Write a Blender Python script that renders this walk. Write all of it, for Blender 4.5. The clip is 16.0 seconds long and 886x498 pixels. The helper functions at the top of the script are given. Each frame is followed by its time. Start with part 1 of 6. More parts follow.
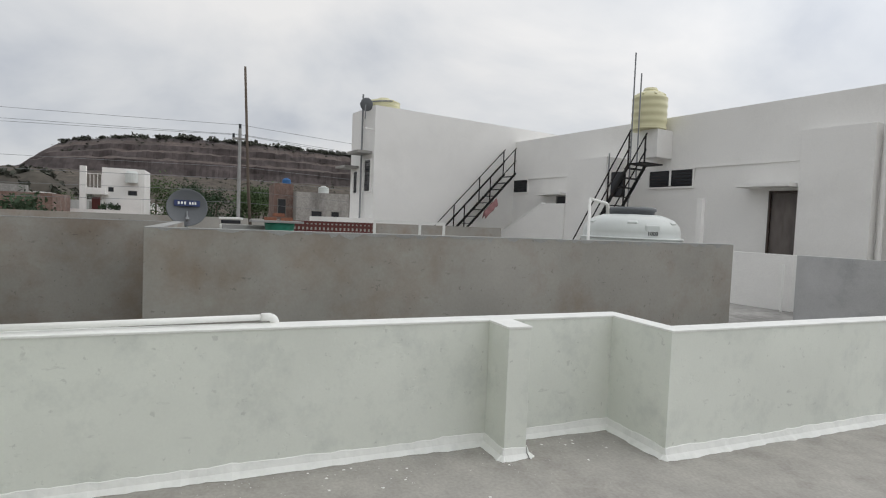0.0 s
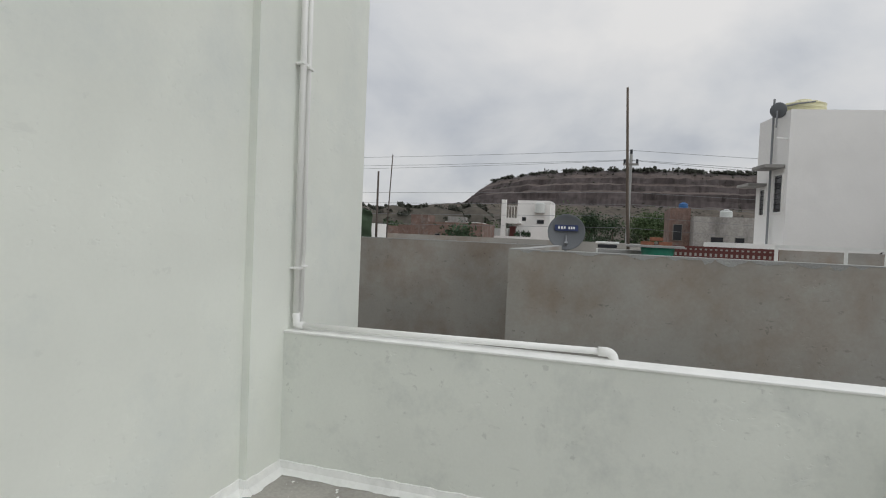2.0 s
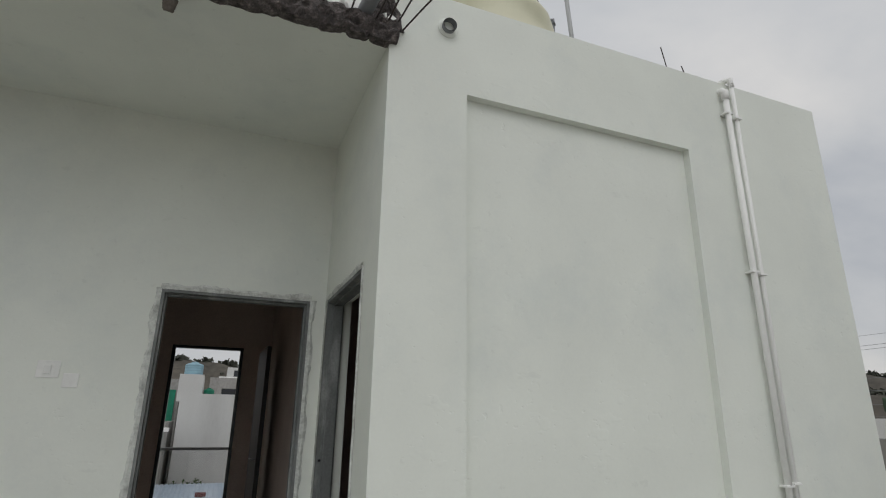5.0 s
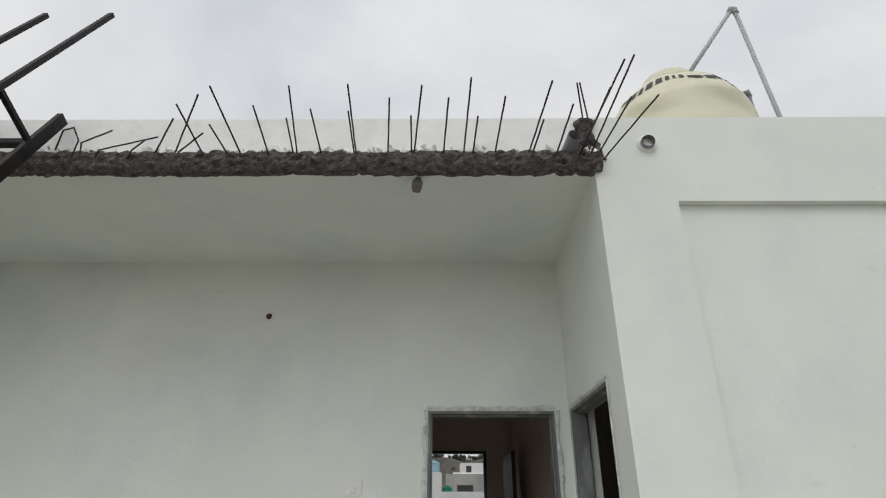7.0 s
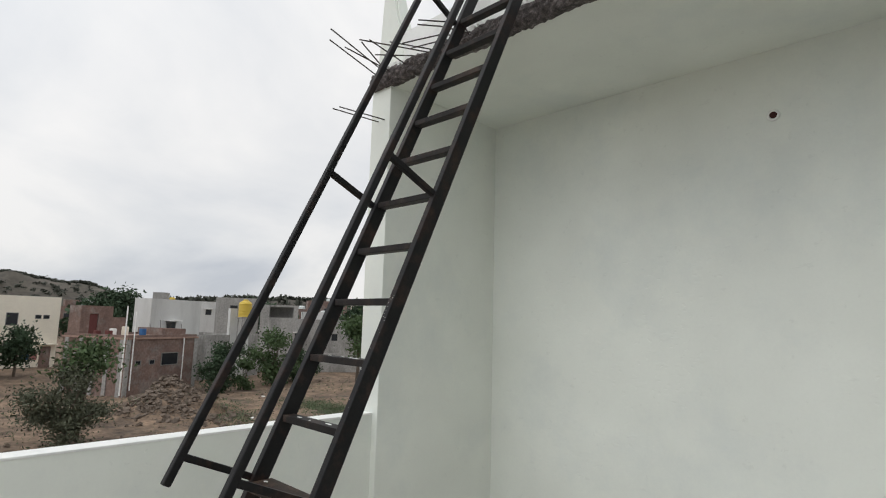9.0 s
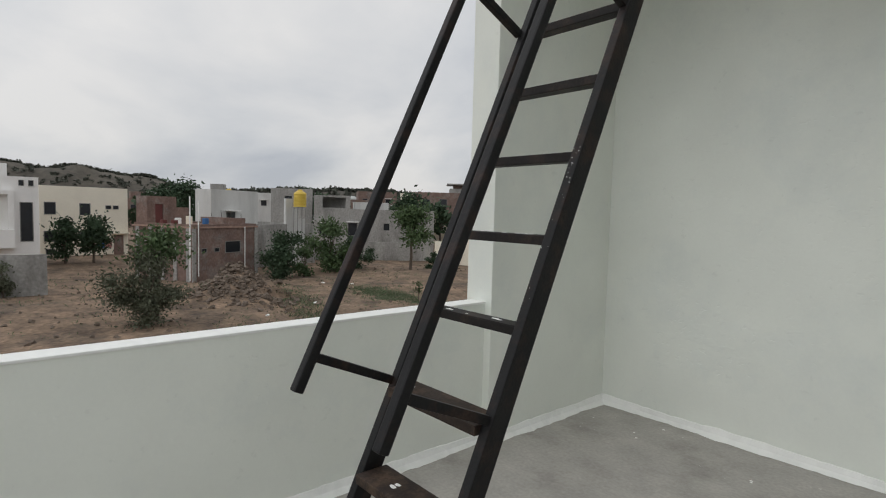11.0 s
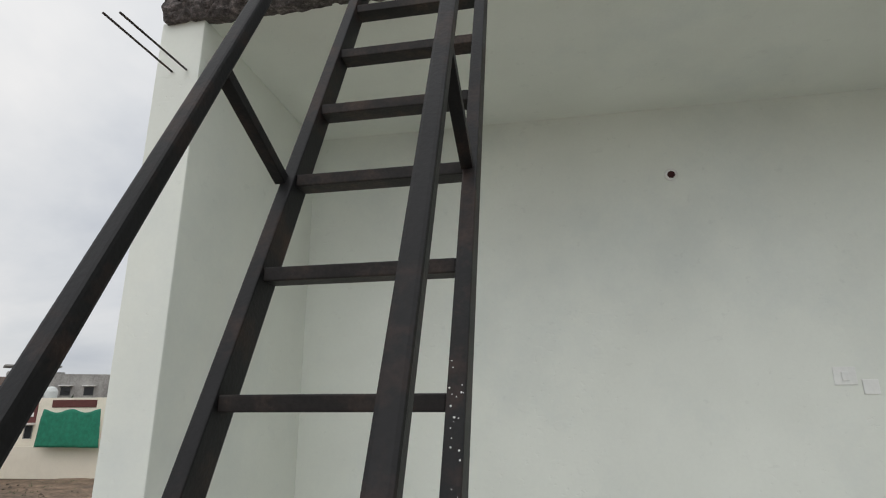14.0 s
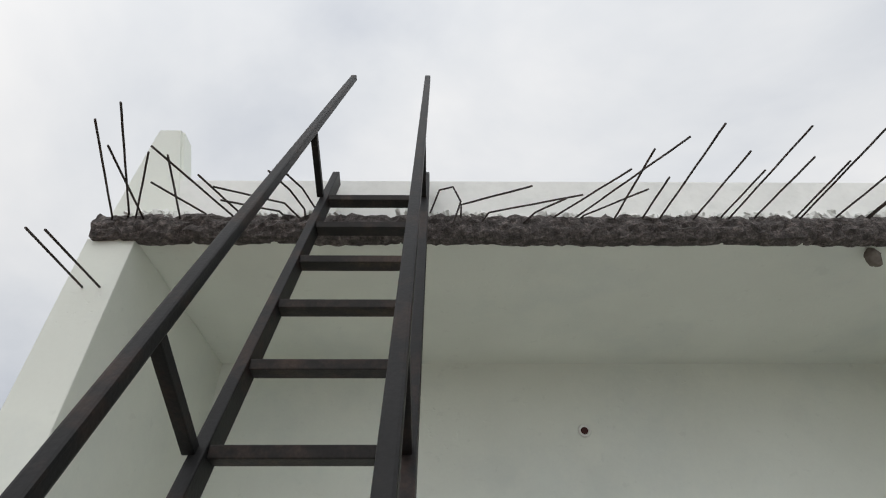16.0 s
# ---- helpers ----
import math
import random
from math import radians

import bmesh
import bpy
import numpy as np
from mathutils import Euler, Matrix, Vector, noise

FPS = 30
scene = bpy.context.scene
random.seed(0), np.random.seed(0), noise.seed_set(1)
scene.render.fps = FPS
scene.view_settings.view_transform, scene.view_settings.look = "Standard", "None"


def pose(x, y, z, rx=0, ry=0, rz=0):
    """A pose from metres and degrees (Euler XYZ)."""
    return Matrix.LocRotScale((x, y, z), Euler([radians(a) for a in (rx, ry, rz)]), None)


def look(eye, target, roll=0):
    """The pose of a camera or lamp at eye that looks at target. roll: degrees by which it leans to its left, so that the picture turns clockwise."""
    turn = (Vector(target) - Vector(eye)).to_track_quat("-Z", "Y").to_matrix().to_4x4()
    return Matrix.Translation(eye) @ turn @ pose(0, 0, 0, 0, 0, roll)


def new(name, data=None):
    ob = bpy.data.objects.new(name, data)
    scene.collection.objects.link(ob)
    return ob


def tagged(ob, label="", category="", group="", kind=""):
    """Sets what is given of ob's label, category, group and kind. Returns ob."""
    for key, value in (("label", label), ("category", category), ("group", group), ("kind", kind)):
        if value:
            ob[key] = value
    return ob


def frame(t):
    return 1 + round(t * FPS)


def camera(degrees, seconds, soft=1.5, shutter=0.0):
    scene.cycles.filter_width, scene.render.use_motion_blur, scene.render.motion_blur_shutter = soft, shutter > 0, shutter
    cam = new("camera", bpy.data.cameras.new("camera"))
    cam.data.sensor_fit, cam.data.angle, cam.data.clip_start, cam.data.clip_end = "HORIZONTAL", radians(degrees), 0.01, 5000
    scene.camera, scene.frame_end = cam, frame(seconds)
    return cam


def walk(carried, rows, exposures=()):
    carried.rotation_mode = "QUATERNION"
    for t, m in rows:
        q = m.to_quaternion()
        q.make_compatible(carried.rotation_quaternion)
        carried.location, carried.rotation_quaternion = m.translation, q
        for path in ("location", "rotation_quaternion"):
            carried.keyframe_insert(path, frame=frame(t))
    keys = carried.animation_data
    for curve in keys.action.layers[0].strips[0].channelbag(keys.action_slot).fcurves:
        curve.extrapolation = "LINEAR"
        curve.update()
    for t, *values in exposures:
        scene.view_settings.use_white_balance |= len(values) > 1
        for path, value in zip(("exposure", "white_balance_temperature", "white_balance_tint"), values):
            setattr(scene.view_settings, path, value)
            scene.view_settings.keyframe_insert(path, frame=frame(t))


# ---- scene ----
cam = camera(78.18, 16.0, soft=1.1)
PATH = [
    (0, (-0.858, -1.422, 1.369), (0.985, -2.192, 1.274), 2.3),
    (0.5, (-0.773, -1.551, 1.359), (1.175, -1.986, 1.237), 1.7),
    (1, (-0.732, -1.655, 1.379), (1.261, -1.791, 1.285), 1.9),
    (1.5, (-0.57, -1.675, 1.36), (1.423, -1.522, 1.284), 2.2),
    (2, (-0.459, -1.709, 1.348), (1.449, -1.112, 1.291), 2.4),
    (2.5, (-0.400, -1.790, 1.345), (1.262, -0.680, 1.294), 2.3),
    (3, (-0.363, -1.865, 1.326), (0.932, -0.342, 1.373), 1.8),
    (3.5, (-0.477, -1.855, 1.365), (0.618, -0.187, 1.498), 1.4),
    (4, (-0.541, -1.946, 1.375), (0.415, -0.21, 1.64), 1.6),
    (6.5, (-0.694, -2.399, 1.536), (-0.452, -0.702, 2.355), -0.27),
    (7, (-0.783, -2.456, 1.524), (-0.801, -0.740, 2.339), 0.20),
    (7.5, (-0.838, -2.440, 1.524), (-1.239, -0.764, 2.324), 0.94),
    (8, (-1.073, -2.424, 1.489), (-1.780, -0.801, 2.178), 1.55),
    (8.5, (-1.178, -2.408, 1.516), (-2.257, -0.916, 1.983), 2.08),
    (9, (-1.250, -2.392, 1.453), (-2.569, -1.048, 1.707), 1.60),
    (9.5, (-1.402, -2.415, 1.412), (-2.834, -1.169, 1.488), 2.13),
    (10, (-1.589, -2.416, 1.381), (-3.056, -1.211, 1.318), 2.25),
    (12.5, (-2.545, -1.962, 1.356), (-3.796, -0.541, 1.191), 1.74),
    (13, (-2.715, -1.909, 1.385), (-3.577, -0.216, 1.390), 1.56),
    (13.5, (-2.814, -1.847, 1.474), (-3.324, -0.034, 1.729), 0.78),
    (14, (-2.786, -1.815, 1.536), (-3.116, -0.013, 2.039), -0.33),
    (14.5, (-2.819, -1.800, 1.593), (-3.054, -0.098, 2.403), 0.18),
    (15, (-2.856, -1.834, 1.649), (-2.956, -0.219, 2.646), 0.57),
    (15.5, (-2.857, -1.842, 1.664), (-2.886, -0.310, 2.788), 0.23),
    (16, (-2.865, -1.844, 1.669), (-2.848, -0.342, 2.833), -0.25),
]
walk(cam, [(t, look(eye, target, roll)) for t, eye, target, roll in PATH], [(0, -0.05), (1.5, -0.1), (2.0, -0.2), (2.5, -0.15), (3.2, -0.4), (4.0, -0.55), (6.5, -0.15), (7.5, -0.05), (8.5, 0.05), (9.0, 0.1), (9.5, 0.0), (10, -0.22), (12.5, -0.05), (13.0, -0.12), (13.5, -0.12), (14.0, 0.0), (14.5, 0.42), (15.3, 0.05), (16, 0.0)])

# ---- world, sun, exposure ----
world = bpy.data.worlds.new("overcast")
scene.world = world
world.use_nodes = True
SUN_ELEV, SUN_ROT = radians(42), radians(195)


def build_world():
    nt = world.node_tree
    n, l = nt.nodes, nt.links
    n.clear()
    out = n.new("ShaderNodeOutputWorld")
    sky = n.new("ShaderNodeTexSky")
    sky.sky_type = "NISHITA"
    sky.sun_disc = False
    sky.sun_elevation, sky.sun_rotation = SUN_ELEV, SUN_ROT
    bg1 = n.new("ShaderNodeBackground")
    bg1.inputs[1].default_value = 0.08
    l.new(sky.outputs[0], bg1.inputs[0])
    geo = n.new("ShaderNodeTexCoord")
    sep = n.new("ShaderNodeSeparateXYZ")
    l.new(geo.outputs["Generated"], sep.inputs[0])
    # clouds are stretched flat near the horizon: divide the direction by its height
    add = n.new("ShaderNodeMath")
    add.operation = "ADD"
    add.inputs[1].default_value = 0.42
    l.new(sep.outputs[2], add.inputs[0])
    mx = n.new("ShaderNodeMath")
    mx.operation = "MAXIMUM"
    mx.inputs[1].default_value = 0.12
    l.new(add.outputs[0], mx.inputs[0])
    dx = n.new("ShaderNodeMath")
    dx.operation = "DIVIDE"
    dy = n.new("ShaderNodeMath")
    dy.operation = "DIVIDE"
    l.new(sep.outputs[0], dx.inputs[0])
    l.new(mx.outputs[0], dx.inputs[1])
    l.new(sep.outputs[1], dy.inputs[0])
    l.new(mx.outputs[0], dy.inputs[1])
    com = n.new("ShaderNodeCombineXYZ")
    l.new(dx.outputs[0], com.inputs[0])
    l.new(dy.outputs[0], com.inputs[1])
    big = n.new("ShaderNodeTexNoise")
    big.inputs["Scale"].default_value = 1.35
    big.inputs["Detail"].default_value = 7
    big.inputs["Roughness"].default_value = 0.52
    big.inputs["Distortion"].default_value = 0.3
    l.new(com.outputs[0], big.inputs["Vector"])
    ramp = n.new("ShaderNodeValToRGB")
    ramp.color_ramp.elements[0].position, ramp.color_ramp.elements[0].color = 0.34, (0.555, 0.585, 0.64, 1)
    ramp.color_ramp.elements[1].position, ramp.color_ramp.elements[1].color = 0.64, (0.90, 0.89, 0.88, 1)
    e = ramp.color_ramp.elements.new(0.47)
    e.color = (0.72, 0.737, 0.762, 1)
    l.new(big.outputs[0], ramp.inputs[0])
    # an overcast sky is brighter overhead than at the horizon
    up = n.new("ShaderNodeMapRange")
    up.inputs[1].default_value, up.inputs[2].default_value = 0.0, 0.9
    up.inputs[3].default_value, up.inputs[4].default_value = 1.03, 1.30
    l.new(sep.outputs[2], up.inputs[0])
    bg2 = n.new("ShaderNodeBackground")
    l.new(ramp.outputs[0], bg2.inputs[0])
    # the veiled sun brightens the cloud around it
    dot = n.new("ShaderNodeVectorMath")
    dot.operation = "DOT_PRODUCT"
    dot.inputs[1].default_value = Vector((-8, -29, 27)).normalized()
    l.new(geo.outputs["Generated"], dot.inputs[0])
    near = n.new("ShaderNodeMapRange")
    near.inputs[1].default_value, near.inputs[2].default_value = -0.3, 1.0
    near.inputs[3].default_value, near.inputs[4].default_value = 0.0, 1.0
    l.new(dot.outputs["Value"], near.inputs[0])
    power = n.new("ShaderNodeMath")
    power.operation = "POWER"
    power.inputs[1].default_value = 4.0
    l.new(near.outputs[0], power.inputs[0])
    glow = n.new("ShaderNodeMath")
    glow.operation = "MULTIPLY_ADD"
    glow.inputs[1].default_value, glow.inputs[2].default_value = 0.8, 0.88
    l.new(power.outputs[0], glow.inputs[0])
    both = n.new("ShaderNodeMath")
    both.operation = "MULTIPLY"
    l.new(up.outputs[0], both.inputs[0])
    l.new(glow.outputs[0], both.inputs[1])
    l.new(both.outputs[0], bg2.inputs[1])
    mix = n.new("ShaderNodeMixShader")
    mix.inputs[0].default_value = 0.93
    l.new(bg1.outputs[0], mix.inputs[1])
    l.new(bg2.outputs[0], mix.inputs[2])
    l.new(mix.outputs[0], out.inputs[0])


build_world()
sun = new("sun", bpy.data.lights.new("sun", "SUN"))
sun.data.energy, sun.data.angle, sun.data.color = 0.22, radians(30), (1.0, 0.96, 0.9)
sun.matrix_world = look((-8, -29, 27), (0, 0, 0))


# ---- materials ----
def mat(name, color, rough=0.85, metal=0.0, spots=None, spot_scale=1.0, spot_amount=0.5, tone=0.12, tone_scale=3.0, grain=0.15, grain_scale=90.0,
        bump=0.0, island=False, streak=False, specks=0.0, dents=0.0):
    """A painted, plastered or worn surface: base colour with broad uneven tone, fine grain, spots or stains of a second colour, and relief."""
    m = bpy.data.materials.new(name)
    m.use_nodes = True
    nt = m.node_tree
    n, l = nt.nodes, nt.links
    b = n["Principled BSDF"]
    b.inputs["Roughness"].default_value = rough
    b.inputs["Metallic"].default_value = metal
    tc = n.new("ShaderNodeTexCoord")
    geo = n.new("ShaderNodeNewGeometry")
    mp = n.new("ShaderNodeMapping")
    l.new(geo.outputs["Position"], mp.inputs[0])
    if streak:
        mp.inputs["Scale"].default_value = (1, 1, 0.25)
    n1 = n.new("ShaderNodeTexNoise")
    n1.inputs["Scale"].default_value, n1.inputs["Detail"].default_value = tone_scale, 6
    n2 = n.new("ShaderNodeTexNoise")
    n2.inputs["Scale"].default_value, n2.inputs["Detail"].default_value = grain_scale, 3
    l.new(mp.outputs[0], n1.inputs["Vector"])
    l.new(geo.outputs["Position"], n2.inputs["Vector"])
    r1 = n.new("ShaderNodeMapRange")
    r1.inputs[1].default_value, r1.inputs[2].default_value = 0.3, 0.7
    r1.inputs[3].default_value, r1.inputs[4].default_value = 1 - tone, 1 + tone * 0.6
    l.new(n1.outputs[0], r1.inputs[0])
    r2 = n.new("ShaderNodeMapRange")
    r2.inputs[1].default_value, r2.inputs[2].default_value = 0.25, 0.75
    r2.inputs[3].default_value, r2.inputs[4].default_value = 1 - grain, 1 + grain * 0.6
    l.new(n2.outputs[0], r2.inputs[0])
    mu = n.new("ShaderNodeMath")
    mu.operation = "MULTIPLY"
    l.new(r1.outputs[0], mu.inputs[0])
    l.new(r2.outputs[0], mu.inputs[1])
    last = mu.outputs[0]
    if island:
        info = n.new("ShaderNodeObjectInfo")
        r3 = n.new("ShaderNodeMapRange")
        r3.inputs[3].default_value, r3.inputs[4].default_value = 0.8, 1.2
        l.new(info.outputs["Random"], r3.inputs[0])
        m3 = n.new("ShaderNodeMath")
        m3.operation = "MULTIPLY"
        l.new(last, m3.inputs[0])
        l.new(r3.outputs[0], m3.inputs[1])
        last = m3.outputs[0]
    base = n.new("ShaderNodeRGB")
    base.outputs[0].default_value = (*color, 1)
    col = base.outputs[0]
    if spots:
        n3 = n.new("ShaderNodeTexNoise")
        n3.inputs["Scale"].default_value, n3.inputs["Detail"].default_value, n3.inputs["Roughness"].default_value = spot_scale, 9, 0.68
        l.new(mp.outputs[0], n3.inputs["Vector"])
        r4 = n.new("ShaderNodeMapRange")
        r4.inputs[1].default_value, r4.inputs[2].default_value = 0.5, 0.72
        r4.inputs[3].default_value, r4.inputs[4].default_value = 0.0, spot_amount
        l.new(n3.outputs[0], r4.inputs[0])
        mx = n.new("ShaderNodeMix")
        mx.data_type = "RGBA"
        mx.inputs["B"].default_value = (*spots, 1)
        l.new(r4.outputs[0], mx.inputs["Factor"])
        l.new(col, mx.inputs["A"])
        col = mx.outputs["Result"]
    if specks:
        # small pits, scuffs and fine scratches
        for sc, lo, hi, vec in ((17.0, 0.655, 0.70, (1, 1, 1)), (6.0, 0.66, 0.72, (1, 1, 2.6))):
            mq = n.new("ShaderNodeMapping")
            mq.inputs["Scale"].default_value = vec
            l.new(geo.outputs["Position"], mq.inputs[0])
            ns = n.new("ShaderNodeTexNoise")
            ns.inputs["Scale"].default_value, ns.inputs["Detail"].default_value, ns.inputs["Roughness"].default_value = sc, 5, 0.6
            l.new(mq.outputs[0], ns.inputs["Vector"])
            rs = n.new("ShaderNodeMapRange")
            rs.inputs[1].default_value, rs.inputs[2].default_value, rs.inputs[3].default_value, rs.inputs[4].default_value = lo, hi, 1.0, 1.0 - specks
            l.new(ns.outputs[0], rs.inputs[0])
            mm = n.new("ShaderNodeMath")
            mm.operation = "MULTIPLY"
            l.new(last, mm.inputs[0])
            l.new(rs.outputs[0], mm.inputs[1])
            last = mm.outputs[0]
    vm = n.new("ShaderNodeVectorMath")
    vm.operation = "SCALE"
    l.new(col, vm.inputs[0])
    l.new(last, vm.inputs["Scale"])
    l.new(vm.outputs[0], b.inputs["Base Color"])
    if bump:
        bp = n.new("ShaderNodeBump")
        bp.inputs["Strength"].default_value = 0.6
        bp.inputs["Distance"].default_value = bump
        ad = n.new("ShaderNodeMath")
        ad.operation = "MULTIPLY_ADD"
        l.new(n2.outputs[0], ad.inputs[0])
        ad.inputs[1].default_value = 0.12 if dents else 1.0
        l.new(n1.outputs[0], ad.inputs[2])
        height = ad.outputs[0]
        if dents:
            # trowel ridges and small dents, in loose patches
            patch = n.new("ShaderNodeTexNoise")
            patch.inputs["Scale"].default_value, patch.inputs["Detail"].default_value = 1.9, 2
            l.new(geo.outputs["Position"], patch.inputs["Vector"])
            pr = n.new("ShaderNodeMapRange")
            pr.inputs[1].default_value, pr.inputs[2].default_value = 0.46, 0.62
            l.new(patch.outputs[0], pr.inputs[0])
            for sc, lo, hi, amount, vec in ((9.0, 0.60, 0.68, 1.0, (1, 1, 1.6)), (26.0, 0.66, 0.70, -1.6, (1, 1, 1.2)), (3.5, 0.52, 0.60, 0.8, (1, 1, 1.5))):
                mq = n.new("ShaderNodeMapping")
                mq.inputs["Scale"].default_value = vec
                l.new(geo.outputs["Position"], mq.inputs[0])
                ns = n.new("ShaderNodeTexNoise")
                ns.inputs["Scale"].default_value, ns.inputs["Detail"].default_value, ns.inputs["Distortion"].default_value = sc, 2, 0.15
                l.new(mq.outputs[0], ns.inputs["Vector"])
                rs = n.new("ShaderNodeMapRange")
                rs.inputs[1].default_value, rs.inputs[2].default_value, rs.inputs[4].default_value = lo, hi, amount * dents
                l.new(ns.outputs[0], rs.inputs[0])
                mm = n.new("ShaderNodeMath")
                mm.operation = "MULTIPLY_ADD"
                l.new(rs.outputs[0], mm.inputs[0])
                l.new(pr.outputs[0], mm.inputs[1])
                l.new(height, mm.inputs[2])
                height = mm.outputs[0]
        l.new(height, bp.inputs["Height"])
        l.new(bp.outputs[0], b.inputs["Normal"])
    return m


M_WHITE = mat("white_plaster", (0.782, 0.808, 0.742), 0.78, spots=(0.64, 0.685, 0.66), spot_scale=1.3, spot_amount=0.5, specks=0.05, tone=0.05, tone_scale=1.8, grain=0.012, grain_scale=60, bump=0.0024, dents=0.38)
M_PARAPET = mat("thin_limewash", (0.745, 0.77, 0.71), 0.85, spots=(0.50, 0.53, 0.50), spot_scale=3.4, spot_amount=0.5, specks=0.16, tone=0.07, tone_scale=1.4, grain=0.02, grain_scale=70, bump=0.0022, dents=0.4)
M_TRIM = mat("fresh_white_paint", (0.85, 0.855, 0.825), 0.7, spots=(0.62, 0.64, 0.61), spot_scale=7, spot_amount=0.4, tone=0.05, tone_scale=5, grain=0.03, grain_scale=30, bump=0.002)
M_FLOOR = mat("cement_floor", (0.41, 0.393, 0.36), 0.8, spots=(0.2, 0.18, 0.16), spot_scale=2.6, spot_amount=0.5, tone=0.14, tone_scale=4.5, grain=0.14, grain_scale=50, bump=0.002)
M_GREY = mat("grey_cement_plaster", (0.36, 0.345, 0.315), 0.92, spots=(0.25, 0.185, 0.135), spot_scale=0.5, spot_amount=1.0, specks=0.28, tone=0.16, tone_scale=1.1, grain=0.05, grain_scale=45, bump=0.005, dents=0.16)
M_GREYTOP = mat("cement_coping", (0.36, 0.36, 0.35), 0.9, tone=0.15, bump=0.004)
M_BROKEN = mat("broken_concrete", (0.10, 0.088, 0.084), 0.95, spots=(0.36, 0.30, 0.285), spot_scale=48, spot_amount=0.75, tone=0.6, tone_scale=26, grain=0.4, grain_scale=130, bump=0.03)
M_REBAR = mat("weathered_steel_bar", (0.055, 0.045, 0.042), 0.6, 0.5, spots=(0.12, 0.06, 0.035), spot_scale=15, spot_amount=0.6, grain=0.3, bump=0.002)
M_IRON = mat("black_iron", (0.0075, 0.0073, 0.0078), 0.55, 0.0, spots=(0.07, 0.036, 0.024), spot_scale=7, spot_amount=0.65, tone=0.4, tone_scale=9, grain=0.35, grain_scale=120, bump=0.0012)
M_TREAD = mat("rusty_iron_tread", (0.016, 0.013, 0.012), 0.6, 0.0, spots=(0.10, 0.06, 0.04), spot_scale=9, spot_amount=0.45, tone=0.4, tone_scale=9, grain=0.4, grain_scale=120, bump=0.0012)
M_TREAD_BROWN = mat("brown_rust_tread", (0.035, 0.024, 0.018), 0.7, 0.0, spots=(0.16, 0.10, 0.065), spot_scale=7, spot_amount=0.8, tone=0.4, tone_scale=9, grain=0.4, grain_scale=110, bump=0.0012)
for m_ in (M_IRON, M_TREAD, M_TREAD_BROWN):
    m_.node_tree.nodes["Principled BSDF"].inputs["Specular IOR Level"].default_value = 0.28
M_PIPE = mat("white_pvc", (0.86, 0.86, 0.83), 0.5, tone=0.03, grain=0.02)
M_PIPE_GREY = mat("grey_pvc", (0.22, 0.23, 0.24), 0.4, tone=0.06, grain=0.04)
M_PIPE_PALE = mat("pale_grey_pvc", (0.42, 0.43, 0.43), 0.45, tone=0.06, grain=0.04)
M_PEEL = mat("far_window_frame", (0.24, 0.235, 0.22), 0.9, tone=0.1)
M_DARK = mat("dark_hole", (0.012, 0.012, 0.014), 0.9)
M_HALL = mat("unlit_hall_plaster", (0.62, 0.53, 0.47), 0.85, tone=0.08, bump=0.003)
M_TILE = mat("polished_tile", (0.72, 0.72, 0.70), 0.1, spots=(0.45, 0.45, 0.43), spot_scale=5, spot_amount=0.5, tone=0.05, grain=0.02)
M_TANK = mat("cream_plastic", (0.66, 0.63, 0.40), 0.45, tone=0.05, grain=0.02)
M_TANKW = mat("white_plastic", (0.62, 0.65, 0.63), 0.4, spots=(0.4, 0.42, 0.4), spot_scale=3, spot_amount=0.4, tone=0.05, grain=0.02)
M_YELLOW = mat("yellow_plastic", (0.62, 0.44, 0.06), 0.45, tone=0.05, grain=0.02)
M_INK = mat("black_print", (0.03, 0.03, 0.035), 0.6)
M_FRAME = mat("grey_door_frame", (0.17, 0.18, 0.175), 0.6, spots=(0.55, 0.56, 0.54), spot_scale=7, spot_amount=0.6, tone=0.1, streak=True)
M_WOOD = mat("dark_wood", (0.06, 0.042, 0.032), 0.5, tone=0.25, tone_scale=6, streak=True)
M_TOWN_WHITE = mat("town_white", (0.62, 0.62, 0.60), 0.9, spots=(0.36, 0.355, 0.34), spot_scale=0.55, spot_amount=0.55, tone=0.1, tone_scale=0.7, streak=True)
M_HOUSE = mat("house_white", (0.85, 0.84, 0.815), 0.9, spots=(0.62, 0.61, 0.58), spot_scale=0.5, spot_amount=0.3, tone=0.04, tone_scale=0.6)
M_TOWN_GREY = mat("town_grey", (0.37, 0.36, 0.34), 0.95, spots=(0.16, 0.155, 0.145), spot_scale=0.7, spot_amount=0.85, tone=0.22, tone_scale=0.9, grain=0.25, grain_scale=7, streak=True)
M_TOWN_CREAM = mat("town_cream", (0.86, 0.80, 0.67), 0.9, spots=(0.55, 0.5, 0.4), spot_scale=0.5, spot_amount=0.35, tone=0.06, tone_scale=0.5)
M_TOWN_BRICK = mat("town_brick", (0.215, 0.145, 0.12), 0.95, spots=(0.30, 0.285, 0.265), spot_scale=0.9, spot_amount=0.85, tone=0.25, tone_scale=1.6, grain=0.3, grain_scale=8)
M_RED = mat("red_brown_paint", (0.13, 0.04, 0.036), 0.85, tone=0.1)
M_WINDOW = mat("dark_window", (0.02, 0.022, 0.027), 0.25)
M_GREEN = mat("green_shade_net", (0.015, 0.21, 0.125), 0.8, tone=0.2, tone_scale=4)
M_DKGREEN = mat("dark_green_cover", (0.05, 0.085, 0.045), 0.7, tone=0.3, tone_scale=5)
M_BLUE = mat("blue_sheet", (0.03, 0.13, 0.33), 0.6, tone=0.2)
